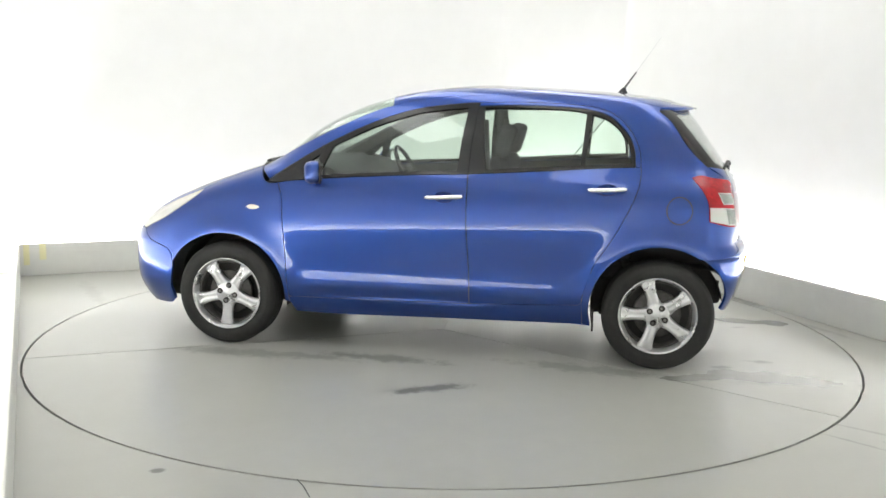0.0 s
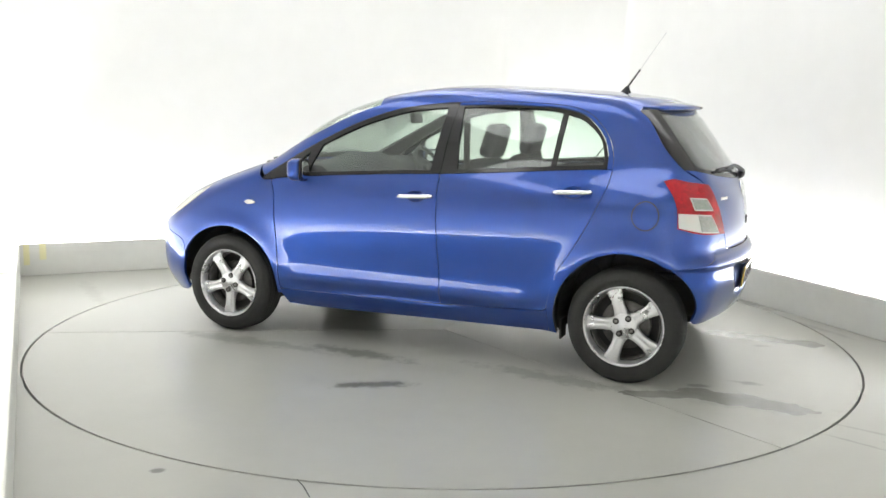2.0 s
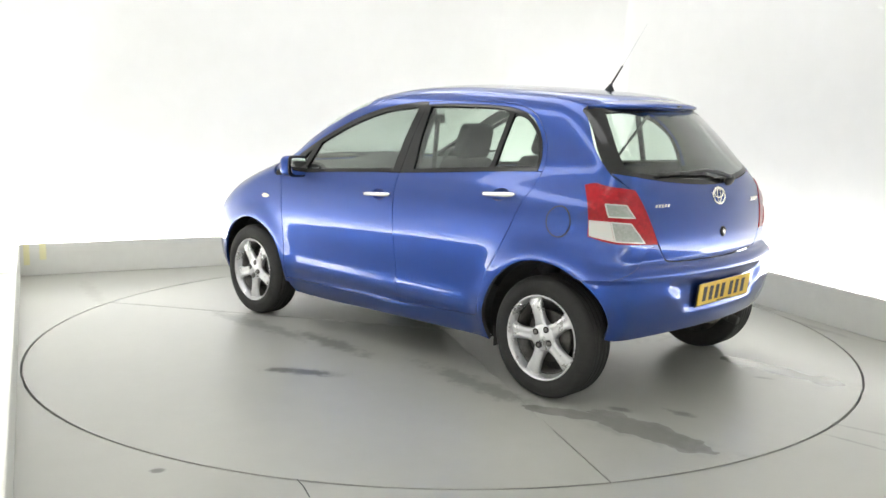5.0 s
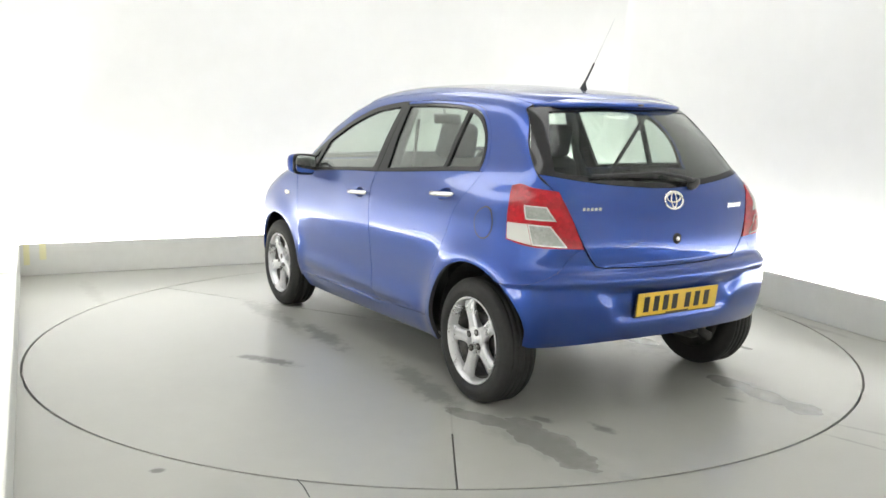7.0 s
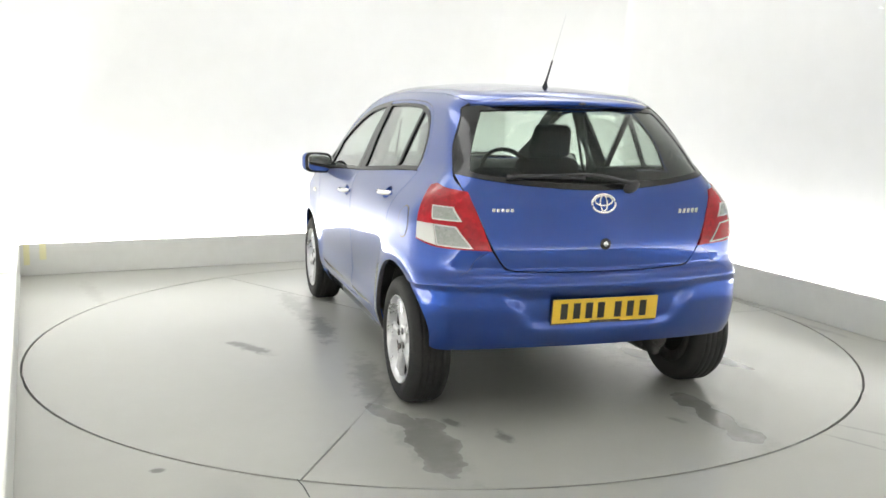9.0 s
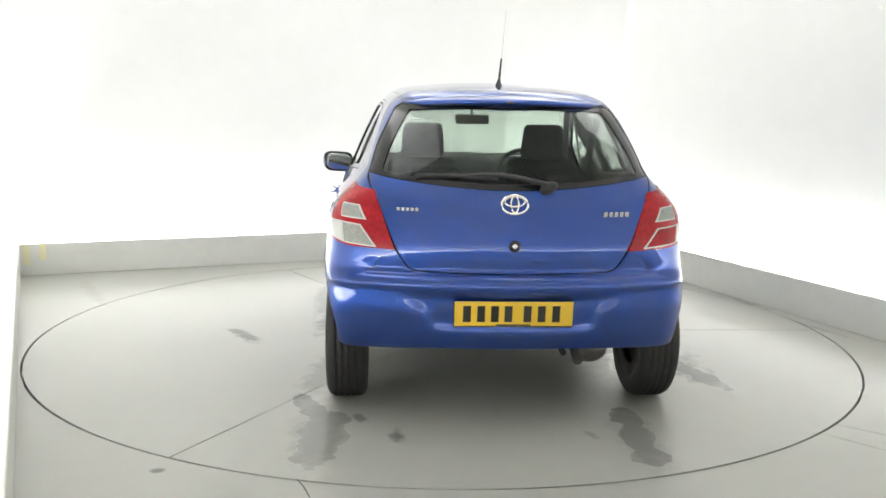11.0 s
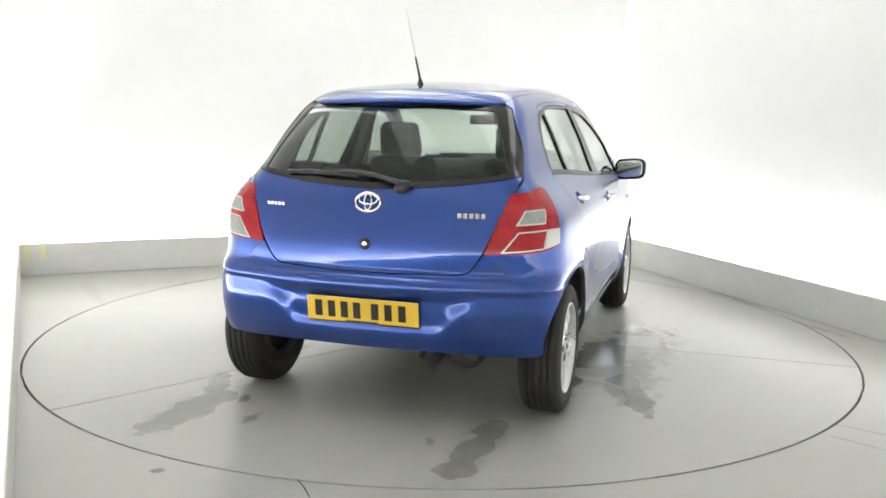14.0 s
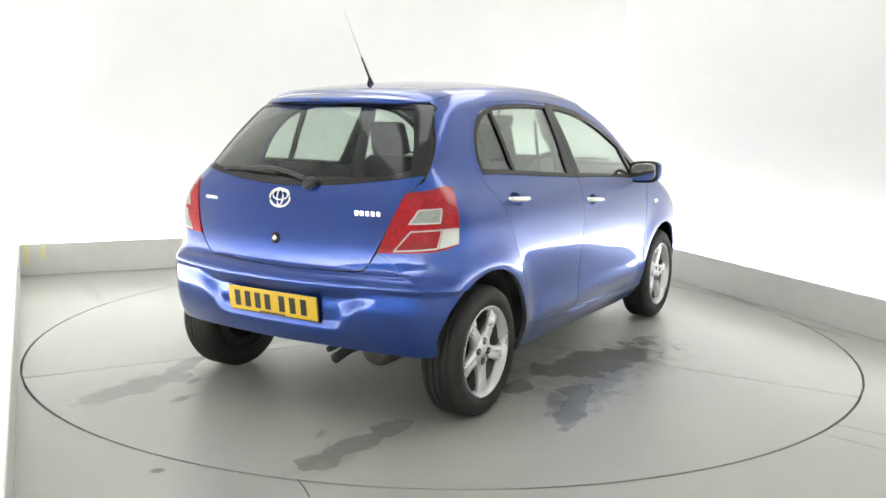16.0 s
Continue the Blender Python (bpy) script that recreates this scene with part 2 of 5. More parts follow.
for ends in (((-0.544, -2.392), (-0.471, -2.549)),):
    bm = bmesh.new()
    (x0, y0), (x1, y1) = ends
    tube(bm, [(x0, y0, 0.0), (x0 * 0.6 + x1 * 0.4 + 0.006, y0 * 0.6 + y1 * 0.4, 0.0), (x1, y1, 0.0)], [0.001, 0.003, 0.002], 6, 0.4)
    tagged(part("floor_crack", bm, DARK_SEAM), "thin dark crack in the grey floor", kind="structure")


# ---- the car: one smooth body surface, from which every panel is cut ----
def hermite(xs, ys):
    """A smooth curve through a few design points."""
    xs, ys = np.array(xs, float), np.array(ys, float)
    d = np.diff(ys) / np.diff(xs)
    m = np.concatenate([[d[0]], np.where(d[1:] * d[:-1] > 0, 2 * d[1:] * d[:-1] / (d[1:] + d[:-1] + 1e-12), 0), [d[-1]]])

    def f(x):
        x = np.clip(x, xs[0], xs[-1])
        i = np.clip(np.searchsorted(xs, x) - 1, 0, len(xs) - 2)
        h = xs[i + 1] - xs[i]
        t = (x - xs[i]) / h
        return ((2 * t**3 - 3 * t**2 + 1) * ys[i] + (t**3 - 2 * t**2 + t) * h * m[i]
                + (-2 * t**3 + 3 * t**2) * ys[i + 1] + (t**3 - t**2) * h * m[i + 1])
    return f


HALF = hermite((0.10, 0.17, 0.22, 0.275, 0.33, 0.365, 0.42, 0.50, 0.60, 0.72, 0.84, 0.92, 0.98, 1.03, 1.09, 1.20, 1.30, 1.40, 1.46, 1.55),
               (0.72, 0.755, 0.785, 0.808, 0.824, 0.829, 0.832, 0.834, 0.840, 0.846, 0.842, 0.833, 0.816, 0.792, 0.764, 0.717, 0.669, 0.617, 0.583, 0.525))
LOW = hermite((-1.85, -1.65, -1.5, -1.3, -1.0, -0.6, 0.8, 1.2, 1.5, 1.8, 2.1), (0.905, 0.945, 0.967, 0.988, 1.0, 1.0, 1.0, 0.998, 0.985, 0.925, 0.82))
HIGH = hermite((-1.8, -1.6, -1.4, -1.07, -0.6, -0.2, 0.2, 0.7, 1.1, 1.6, 2.1), (0.785, 0.820, 0.852, 0.900, 0.958, 0.988, 1.0, 0.985, 0.960, 0.91, 0.80))
REAR = hermite((0.15, 0.25, 0.33, 0.42, 0.52, 0.60, 0.645, 0.675, 0.72, 0.77, 0.83, 0.97, 1.05, 1.2, 1.35, 1.45, 1.6),
               (-1.58, -1.66, -1.72, -1.755, -1.772, -1.772, -1.758, -1.725, -1.7285, -1.730, -1.724, -1.692, -1.652, -1.555, -1.452, -1.383, -1.28))
NOSE = hermite((0.12, 0.22, 0.32, 0.45, 0.56, 0.64, 0.70, 0.80, 0.90, 1.0, 1.05, 1.275, 1.36, 1.434, 1.5, 1.6),
               (1.90, 1.98, 2.025, 2.035, 2.025, 1.985, 1.93, 1.78, 1.56, 1.28, 1.13, 0.795, 0.63, 0.44, 0.17, -0.5))
ROOF = hermite((-1.6, -1.42, -1.2, -1.0, -0.6, -0.25, 0.1, 0.4, 0.8, 2.2), (1.405, 1.437, 1.473, 1.496, 1.522, 1.532, 1.531, 1.514, 1.475, 1.40))


LEDGE = hermite((0.20, 0.315, 0.345, 0.362, 0.44, 0.46, 0.60), (0.0, 0.0, 0.0085, 0.0085, 0.0008, 0.0, 0.0))
SILL = hermite((0.15, 0.24, 0.272, 0.284, 0.294, 0.32), (0.004, 0.007, 0.008, 0.006, 0.0, 0.0))
CORNER = hermite((0.2, 0.60, 0.78, 0.95, 1.10, 1.5), (0.11, 0.115, 0.17, 0.16, 0.12, 0.12))


def smax(a, b, k):
    h = np.maximum(k - np.abs(a - b), 0) / k
    return np.maximum(a, b) + h * h * k * 0.25


def hull(x, y, z):
    """Below 0 inside the body."""
    ay = np.abs(y)
    s = np.clip((z - 0.88) / 0.26, 0, 1)
    s = s * s * (3 - 2 * s)
    half = HALF(z) * (LOW(x) * (1 - s) + HIGH(x) * s)
    for cx, cz in ((-1.23, 0.300), (1.258, 0.278)):
        r = np.hypot(x - cx, z - cz)
        half = half + 0.018 * np.exp(-((r - 0.365) / 0.085) ** 2) * (1 - s)
    half = half + (LEDGE(z) + SILL(z)) / (1 + np.exp(-(x + 0.72) / 0.022)) / (1 + np.exp((x - 0.79) / 0.022))
    side = ay - half
    s2 = np.clip((z - 1.0) / 0.40, 0, 1)
    crown = 0.22 + 0.44 * s2 * s2
    rear = (REAR(z) + crown * ay * ay - x) * 0.9
    nose = (x - NOSE(z) + (0.21 + 0.01 * s) * ay * ay) * (0.85 - 0.35 * s)
    top = z - ROOF(x) + 0.14 * ay * ay
    f = smax(side, rear, CORNER(z))
    f = smax(f, nose, 0.22 - 0.12 * s)
    return smax(f, top, 0.10)


def meet(o, d, lo=0.0, hi=2.6):
    """Where rays from inside leave the body."""
    a, b = np.full(len(o), lo), np.full(len(o), hi)
    for _ in range(34):
        c = (a + b) / 2
        p = o + d * c[:, None]
        inside = hull(p[:, 0], p[:, 1], p[:, 2]) < 0
        a, b = np.where(inside, c, a), np.where(inside, b, c)
    return o + d * a[:, None]


def outward(p):
    e = 0.004
    g = np.stack([hull(*(p + np.eye(3)[i] * e).T) - hull(*(p - np.eye(3)[i] * e).T) for i in range(3)], -1)
    return g / (np.linalg.norm(g, axis=1, keepdims=True) + 1e-9)


TAIL_AX, NOSE_AX, WRAP = -1.25, 1.30, 0.8


def round_side(q):
    """From (u, z): u runs along the flank as x, and bends round the tail and the nose."""
    u, z = q[:, 0], q[:, 1]
    o, d = np.zeros((len(q), 3)), np.zeros((len(q), 3))
    o[:, 2] = z
    a = np.where(u < TAIL_AX, (TAIL_AX - u) / WRAP, np.where(u > NOSE_AX, (NOSE_AX - u) / WRAP, 0))
    o[:, 0] = np.clip(u, TAIL_AX, NOSE_AX)
    d[:, 0], d[:, 1] = -np.sin(a), np.cos(a)
    return meet(o, d)


def from_top(q):
    o = np.zeros((len(q), 3))
    o[:, 0], o[:, 1], o[:, 2] = q[:, 0], q[:, 1], 0.45
    d = np.zeros_like(o)
    d[:, 2] = 1
    return meet(o, d)


def from_back(q):
    o = np.zeros((len(q), 3))
    o[:, 0], o[:, 1], o[:, 2] = -0.9, q[:, 0], q[:, 1]
    d = np.zeros_like(o)
    d[:, 0] = -1
    return meet(o, d)


def u_of(x, y):
    """The u of a place on the flank or tail."""
    if x < TAIL_AX:
        return TAIL_AX - WRAP * math.atan2(TAIL_AX - x, y)
    if x > NOSE_AX:
        return NOSE_AX + WRAP * math.atan2(x - NOSE_AX, y)
    return x


def ub(y, z):
    """The u of a place on the tail, told by its y and z."""
    x = float(from_back(np.array([(y, z)]))[0, 0])
    return u_of(x, y)


def flow(pts, step=0.022):
    """A smooth line through design points, sampled evenly; its ends are corners."""
    p = np.array(pts, float)
    if len(p) == 2:
        n = max(1, int(np.hypot(*(p[1] - p[0])) / step))
        return [tuple(p[0] + (p[1] - p[0]) * i / n) for i in range(n)]
    ext = np.vstack([2 * p[0] - p[1], p, 2 * p[-1] - p[-2]])
    out = []
    for i in range(1, len(ext) - 2):
        a, b, c, d = ext[i - 1:i + 3]
        n = max(1, int(np.hypot(*(c - b)) / step))
        for k in range(n):
            t = k / n
            out.append(tuple(0.5 * (2 * b + (c - a) * t + (2 * a - 5 * b + 4 * c - d) * t * t + (3 * b - a - 3 * c + d) * t**3)))
    return out


def loop(*lines, step=0.022):
    out = []
    for l in lines:
        out += flow(l, step)
    return np.array(out)


def inset(poly, d):
    """Draw a closed outline in by d."""
    p = np.asarray(poly)
    area = np.sum(p[:, 0] * np.roll(p[:, 1], -1) - np.roll(p[:, 0], -1) * p[:, 1])
    e = np.roll(p, -1, 0) - p
    n = np.stack([-e[:, 1], e[:, 0]], 1) / (np.linalg.norm(e, axis=1, keepdims=True) + 1e-12) * np.sign(area)
    m = n + np.roll(n, 1, 0)
    m /= np.maximum(np.sum(m * n, axis=1, keepdims=True), 0.5)
    return p + m * d


def within(pts, poly):
    x, y = pts[:, 0], pts[:, 1]
    r = np.zeros(len(pts), bool)
    for (x0, y0), (x1, y1) in zip(poly, np.roll(poly, -1, 0)):
        hit = (y0 > y) != (y1 > y)
        r ^= hit & (x < (x1 - x0) * (y - y0) / (y1 - y0 + 1e-15) + x0)
    return r


def sheet(name, outline, mapping, mats, parent, holes=(), gap=0.0025, thick=0.018, step=0.03, raise_by=0.0, label="", mirror=False, bulge=None):
    """A panel of the body: an outline on the surface, with holes, given thickness inwards. mats: outer, inner, rim."""
    loops = [inset(outline, gap)] + [np.asarray(h) for h in holes]
    pts, edges, n = [], [], 0
    for l in loops:
        pts += [tuple(v) for v in l]
        edges += [(n + i, n + (i + 1) % len(l)) for i in range(len(l))]
        n += len(l)
    lo, hi = loops[0].min(0), loops[0].max(0)
    gx, gy = np.meshgrid(np.arange(lo[0], hi[0], step), np.arange(lo[1], hi[1], step))
    gx[1::2] += step / 2
    grid = np.stack([gx.ravel(), gy.ravel()], 1)
    keep = within(grid, loops[0])
    for h in loops[1:]:
        keep &= ~within(grid, h)
    grid = grid[keep]
    border = np.array(pts)
    if len(grid):
        near = np.array([np.min(np.sum((border - g) ** 2, 1)) for g in grid])
        grid = grid[near > (0.45 * step) ** 2]
        pts += [tuple(v) for v in grid]
    co, ed, fa, *_ = geometry.delaunay_2d_cdt([Vector(p) for p in pts], edges, [], 0, 1e-7)
    q = np.array([tuple(c) for c in co])
    tri = np.array([tuple(f) for f in fa if len(f) == 3])
    mid = q[tri].mean(1)
    ok = within(mid, loops[0])
    for h in loops[1:]:
        ok &= ~within(mid, h)
    tri = tri[ok]
    def lifted(q):
        p = mapping(q)
        n = outward(p)
        up = np.full(len(p), raise_by) + (bulge(q) if bulge is not None else 0)
        return p + n * up[:, None], n
    p, nrm = lifted(q)
    if bulge is not None:
        e = 0.003
        a = lifted(q + [e, 0])[0] - lifted(q - [e, 0])[0]
        b = lifted(q + [0, e])[0] - lifted(q - [0, e])[0]
        n = np.cross(a, b)
        n /= np.linalg.norm(n, axis=1, keepdims=True) + 1e-12
        nrm = n * np.sign(np.sum(n * nrm, 1, keepdims=True))
    # orient outwards
    a, b, c = p[tri[:, 0]], p[tri[:, 1]], p[tri[:, 2]]
    flip = np.sum(np.cross(b - a, c - a) * nrm[tri].mean(1), 1) < 0
    tri[flip] = tri[flip][:, ::-1]
    k = len(p)
    inner = p - nrm * thick
    count = {}
    for t in tri:
        for i in range(3):
            e = (t[i], t[(i + 1) % 3])
            count[e] = True
    rim = [e for e in count if (e[1], e[0]) not in count]
    verts = np.vstack([p, inner, p, inner])
    faces = [tuple(int(i) for i in t) for t in tri]
    faces += [tuple(int(i) + k for i in t[::-1]) for t in tri]
    faces += [(int(b) + 2 * k, int(a) + 2 * k, int(a) + 3 * k, int(b) + 3 * k) for a, b in rim]
    rn = np.zeros((k, 3))
    for a, b in rim:
        v = np.cross(p[b] - p[a], nrm[a])
        rn[a] += v
        rn[b] += v
    rn /= np.linalg.norm(rn, axis=1, keepdims=True) + 1e-9
    normals = np.vstack([nrm, -nrm, rn, rn])
    if mirror:
        verts[:, 1] *= -1
        normals[:, 1] *= -1
        faces = [f[::-1] for f in faces]
    used = sorted({i for f in faces for i in f})
    remap = {i: j for j, i in enumerate(used)}
    me = bpy.data.meshes.new(name)
    me.from_pydata([tuple(verts[i]) for i in used], [], [[remap[i] for i in f] for f in faces])
    for m in mats:
        me.materials.append(m)
    kinds = np.array([0] * len(tri) + [1] * len(tri) + [2] * len(rim), np.int32)
    me.polygons.foreach_set("material_index", np.minimum(kinds, len(mats) - 1))
    me.shade_smooth()
    me.normals_split_custom_set_from_vertices([tuple(normals[i]) for i in used])
    ob = new(name, me)
    ob.parent = parent
    return tagged(ob, label)


# ---- car materials ----
def paint():
    m = material("blue_metallic_paint", (0.010, 0.050, 0.26), 0.30, 0.82, Coat_Weight=1.0, Coat_Roughness=0.03, Coat_IOR=1.55)
    b = m.node_tree.nodes["Principled BSDF"]
    co = node(m, "ShaderNodeTexCoord")
    fl = node(m, "ShaderNodeTexNoise", Scale=900.0, Detail=2.0)
    mx = node(m, "ShaderNodeMix")
    mx.data_type = "RGBA"
    mx.inputs[6].default_value, mx.inputs[7].default_value = (0.0065, 0.040, 0.228, 1), (0.015, 0.066, 0.335, 1)
    link(m, co, "Object", fl, "Vector")
    link(m, fl, 0, mx, 0)
    link(m, mx, 2, b, "Base Color")
    dust = node(m, "ShaderNodeTexNoise", Scale=5.0, Detail=5.0)
    r = node(m, "ShaderNodeMapRange")
    r.inputs[3].default_value, r.inputs[4].default_value = 0.015, 0.05
    link(m, co, "Object", dust, "Vector")
    link(m, dust, 0, r, 0)
    link(m, r, 0, b, "Coat Roughness")
    return m


def glass(name, tint, rough=0.0, gloss_low=0.05):
    """Thin clear pane: see through, with a mirror gloss."""
    m = bpy.data.materials.new(name)
    m.use_nodes = True
    t = m.node_tree
    t.nodes.remove(t.nodes["Principled BSDF"])
    out = t.nodes["Material Output"]
    clear = node(m, "ShaderNodeBsdfTransparent", Color=(*tint, 1))
    gloss = node(m, "ShaderNodeBsdfGlossy", Color=(1, 1, 1, 1), Roughness=rough + 0.01)
    lw = node(m, "ShaderNodeLayerWeight", Blend=0.5)
    pw = node(m, "ShaderNodeMath")
    pw.operation = "POWER"
    pw.inputs[1].default_value = 3.2
    link(m, lw, "Facing", pw, 0)
    fr = node(m, "ShaderNodeMapRange")
    fr.inputs[3].default_value, fr.inputs[4].default_value = gloss_low, 0.9
    link(m, pw, 0, fr, 0)
    mix = node(m, "ShaderNodeMixShader")
    link(m, fr, 0, mix, 0)
    link(m, clear, 0, mix, 1)
    link(m, gloss, 0, mix, 2)
    link(m, mix, 0, out, "Surface")
    return m


BLUE = paint()
BLACK = mottled(material("black_plastic", (0.02, 0.02, 0.02), 0.45), (0.014, 0.014, 0.015), (0.03, 0.03, 0.031), 30, bump=0.2, bump_scale=900)
GLOSS_BLACK = material("gloss_black_trim", (0.012, 0.012, 0.013), 0.12)
RUBBER = mottled(material("tyre_rubber", (0.02, 0.02, 0.02), 0.7), (0.010, 0.010, 0.010), (0.022, 0.0215, 0.020), 14, bump=0.3, bump_scale=300)
ALLOY = mottled(material("silver_alloy", (0.6, 0.6, 0.6), 0.28, 0.75), (0.60, 0.60, 0.61), (0.66, 0.66, 0.67), 9, rough=(0.24, 0.32))
STEEL = mottled(material("dull_steel", (0.3, 0.3, 0.3), 0.5, 0.9), (0.2, 0.19, 0.18), (0.36, 0.35, 0.34), 20)
# on the wheels this dark tone also carries the shade behind the spokes
DARKSTEEL = mottled(material("worn_steel_and_shade", (0.1, 0.1, 0.1), 0.5, 0.8), (0.05, 0.048, 0.045), (0.14, 0.135, 0.13), 20)
CHROME = material("chrome", (0.86, 0.86, 0.87), 0.07, 1.0)
DARKBODY = mottled(material("underbody_black", (0.02, 0.02, 0.02), 0.7), (0.012, 0.012, 0.012), (0.03, 0.028, 0.026), 12, bump=0.2)
TRIM = mottled(material("grey_interior_trim", (0.08, 0.08, 0.085), 0.7), (0.035, 0.035, 0.037), (0.060, 0.060, 0.063), 40, bump=0.08, bump_scale=500)
CLOTH = mottled(material("dark_seat_cloth", (0.05, 0.05, 0.055), 0.9), (0.020, 0.020, 0.023), (0.042, 0.042, 0.046), 60, bump=0.15, bump_scale=500)
HEADLINER = mottled(material("pale_headliner", (0.55, 0.55, 0.53), 0.9), (0.5, 0.5, 0.48), (0.58, 0.58, 0.56), 30, bump=0.3)
GLASS = glass("clear_glass", (0.87, 0.92, 0.885))
REARGLASS = glass("rear_glass", (0.86, 0.90, 0.87), 0.02, 0.014)
RED = material("red_lens", (0.40, 0.006, 0.014), 0.16, 0.0, Coat_Weight=0.35, Coat_Roughness=0.03, Specular_IOR_Level=0.3)


def faceted(m, low, high, scale):
    """Reflector facets that show through a lens, as patches of tone and a slight relief."""
    b = m.node_tree.nodes["Principled BSDF"]
    co = node(m, "ShaderNodeTexCoord")
    vo = node(m, "ShaderNodeTexVoronoi", Scale=scale)
    mx = node(m, "ShaderNodeMix")
    mx.data_type = "RGBA"
    mx.inputs[6].default_value, mx.inputs[7].default_value = (*low, 1), (*high, 1)
    bp = node(m, "ShaderNodeBump", Strength=0.25, Distance=0.003)
    link(m, co, "Object", vo, "Vector")
    link(m, vo, "Color", mx, 0)
    link(m, mx, 2, b, "Base Color")
    link(m, vo, "Distance", bp, "Height")
    link(m, bp, 0, b, "Normal")
    return m


faceted(RED, (0.27, 0.002, 0.008), (0.46, 0.006, 0.014), 60.0)
CLEARLENS = material("clear_lens", (0.70, 0.69, 0.66), 0.12, 0.25, Coat_Weight=1.0, Coat_Roughness=0.02)
SMOKELENS = faceted(material("grey_lens", (0.30, 0.30, 0.285), 0.15, 0.3, Coat_Weight=1.0, Coat_Roughness=0.02), (0.30, 0.30, 0.285), (0.42, 0.42, 0.40), 90.0)
AMBER = material("pale_amber_lens", (0.88, 0.84, 0.74), 0.15)
YELLOW = material("yellow_plate", (0.80, 0.52, 0.03), 0.30, Coat_Weight=1.0, Coat_Roughness=0.06)
INK = material("black_ink", (0.02, 0.018, 0.015), 0.5)
BADGE = material("bright_badge", (0.8, 0.8, 0.8), 0.15, 1.0)
SKIN = [BLUE, TRIM, BLUE]

CAR = new("car")
tagged(CAR, "blue metallic five-door hatchback standing on the round turntable", "car")

# ---- lines shared by the panels of a flank, in (u, z) ----
BELT = [(1.000, 0.945), (0.83, 0.968), (0.50, 0.995), (0.10, 1.018), (-0.215, 1.030), (-0.55, 1.052), (-0.83, 1.072), (-1.085, 1.085)]
RAIL = [(1.06, 1.030), (0.86, 1.140), (0.62, 1.262), (0.40, 1.362), (0.20, 1.418), (-0.05, 1.452), (-0.40, 1.466), (-0.80, 1.458), (-1.08, 1.436), (-1.215, 1.408)]
DOOR_TOP = [(0.985, 0.965), (0.80, 1.090), (0.60, 1.204), (0.38, 1.306), (0.15, 1.378), (-0.10, 1.412), (-0.205, 1.418)]
DOOR_TOP2 = [(-0.205, 1.418), (-0.45, 1.424), (-0.70, 1.417), (-0.86, 1.400), (-0.965, 1.360), (-1.06, 1.265), (-1.105, 1.165), (-1.115, 1.060)]
B_GAP = [(-0.205, 1.418), (-0.178, 1.20), (-0.170, 1.03), (-0.172, 0.75), (-0.192, 0.45), (-0.195, 0.29)]
REAR_EDGE = [(-1.115, 1.060), (-1.105, 0.98), (-1.05, 0.84), (-0.965, 0.68), (-0.885, 0.555), (-0.862, 0.49)]
FRONT_EDGE = [(0.870, 0.285), (0.885, 0.50), (0.900, 0.72), (0.905, 0.86), (0.930, 0.945)]
SILL_TOP = [(-0.195, 0.290), (0.30, 0.283), (0.870, 0.278)]
SILL_TOP2 = [(-0.80, 0.318), (-0.50, 0.303), (-0.195, 0.290)]


def arch(cx, a0, a1, r=0.365, n=9, cz=0.298):
    return [(cx + r * math.cos(radians(a0 + (a1 - a0) * i / n)), cz + r * math.sin(radians(a0 + (a1 - a0) * i / n))) for i in range(n + 1)]


def zline(line, x):
    p = sorted(line)
    return float(np.interp(x, [a for a, _ in p], [b for _, b in p]))


SEAM = [(-1.449, 0.599), (u_of(-1.52, 0.79), 0.606), (u_of(-1.60, 0.72), 0.618), (ub(0.645, 0.660), 0.660), (ub(0.585, 0.725), 0.725), (ub(0.520, 0.764), 0.764)]
LAMP_TOP = [(u_of(-1.385, 0.71), 1.030), (u_of(-1.43, 0.692), 1.041), (u_of(-1.49, 0.655), 1.028), (ub(0.601, 0.985), 0.985)]


def cup(x, z, rx=0.056, rz=0.031, n=32):
    """Outline of the hollow behind a door handle."""
    return np.array([(x + rx * math.cos(2 * math.pi * i / n), z + rz * math.sin(2 * math.pi * i / n)) for i in range(n)])


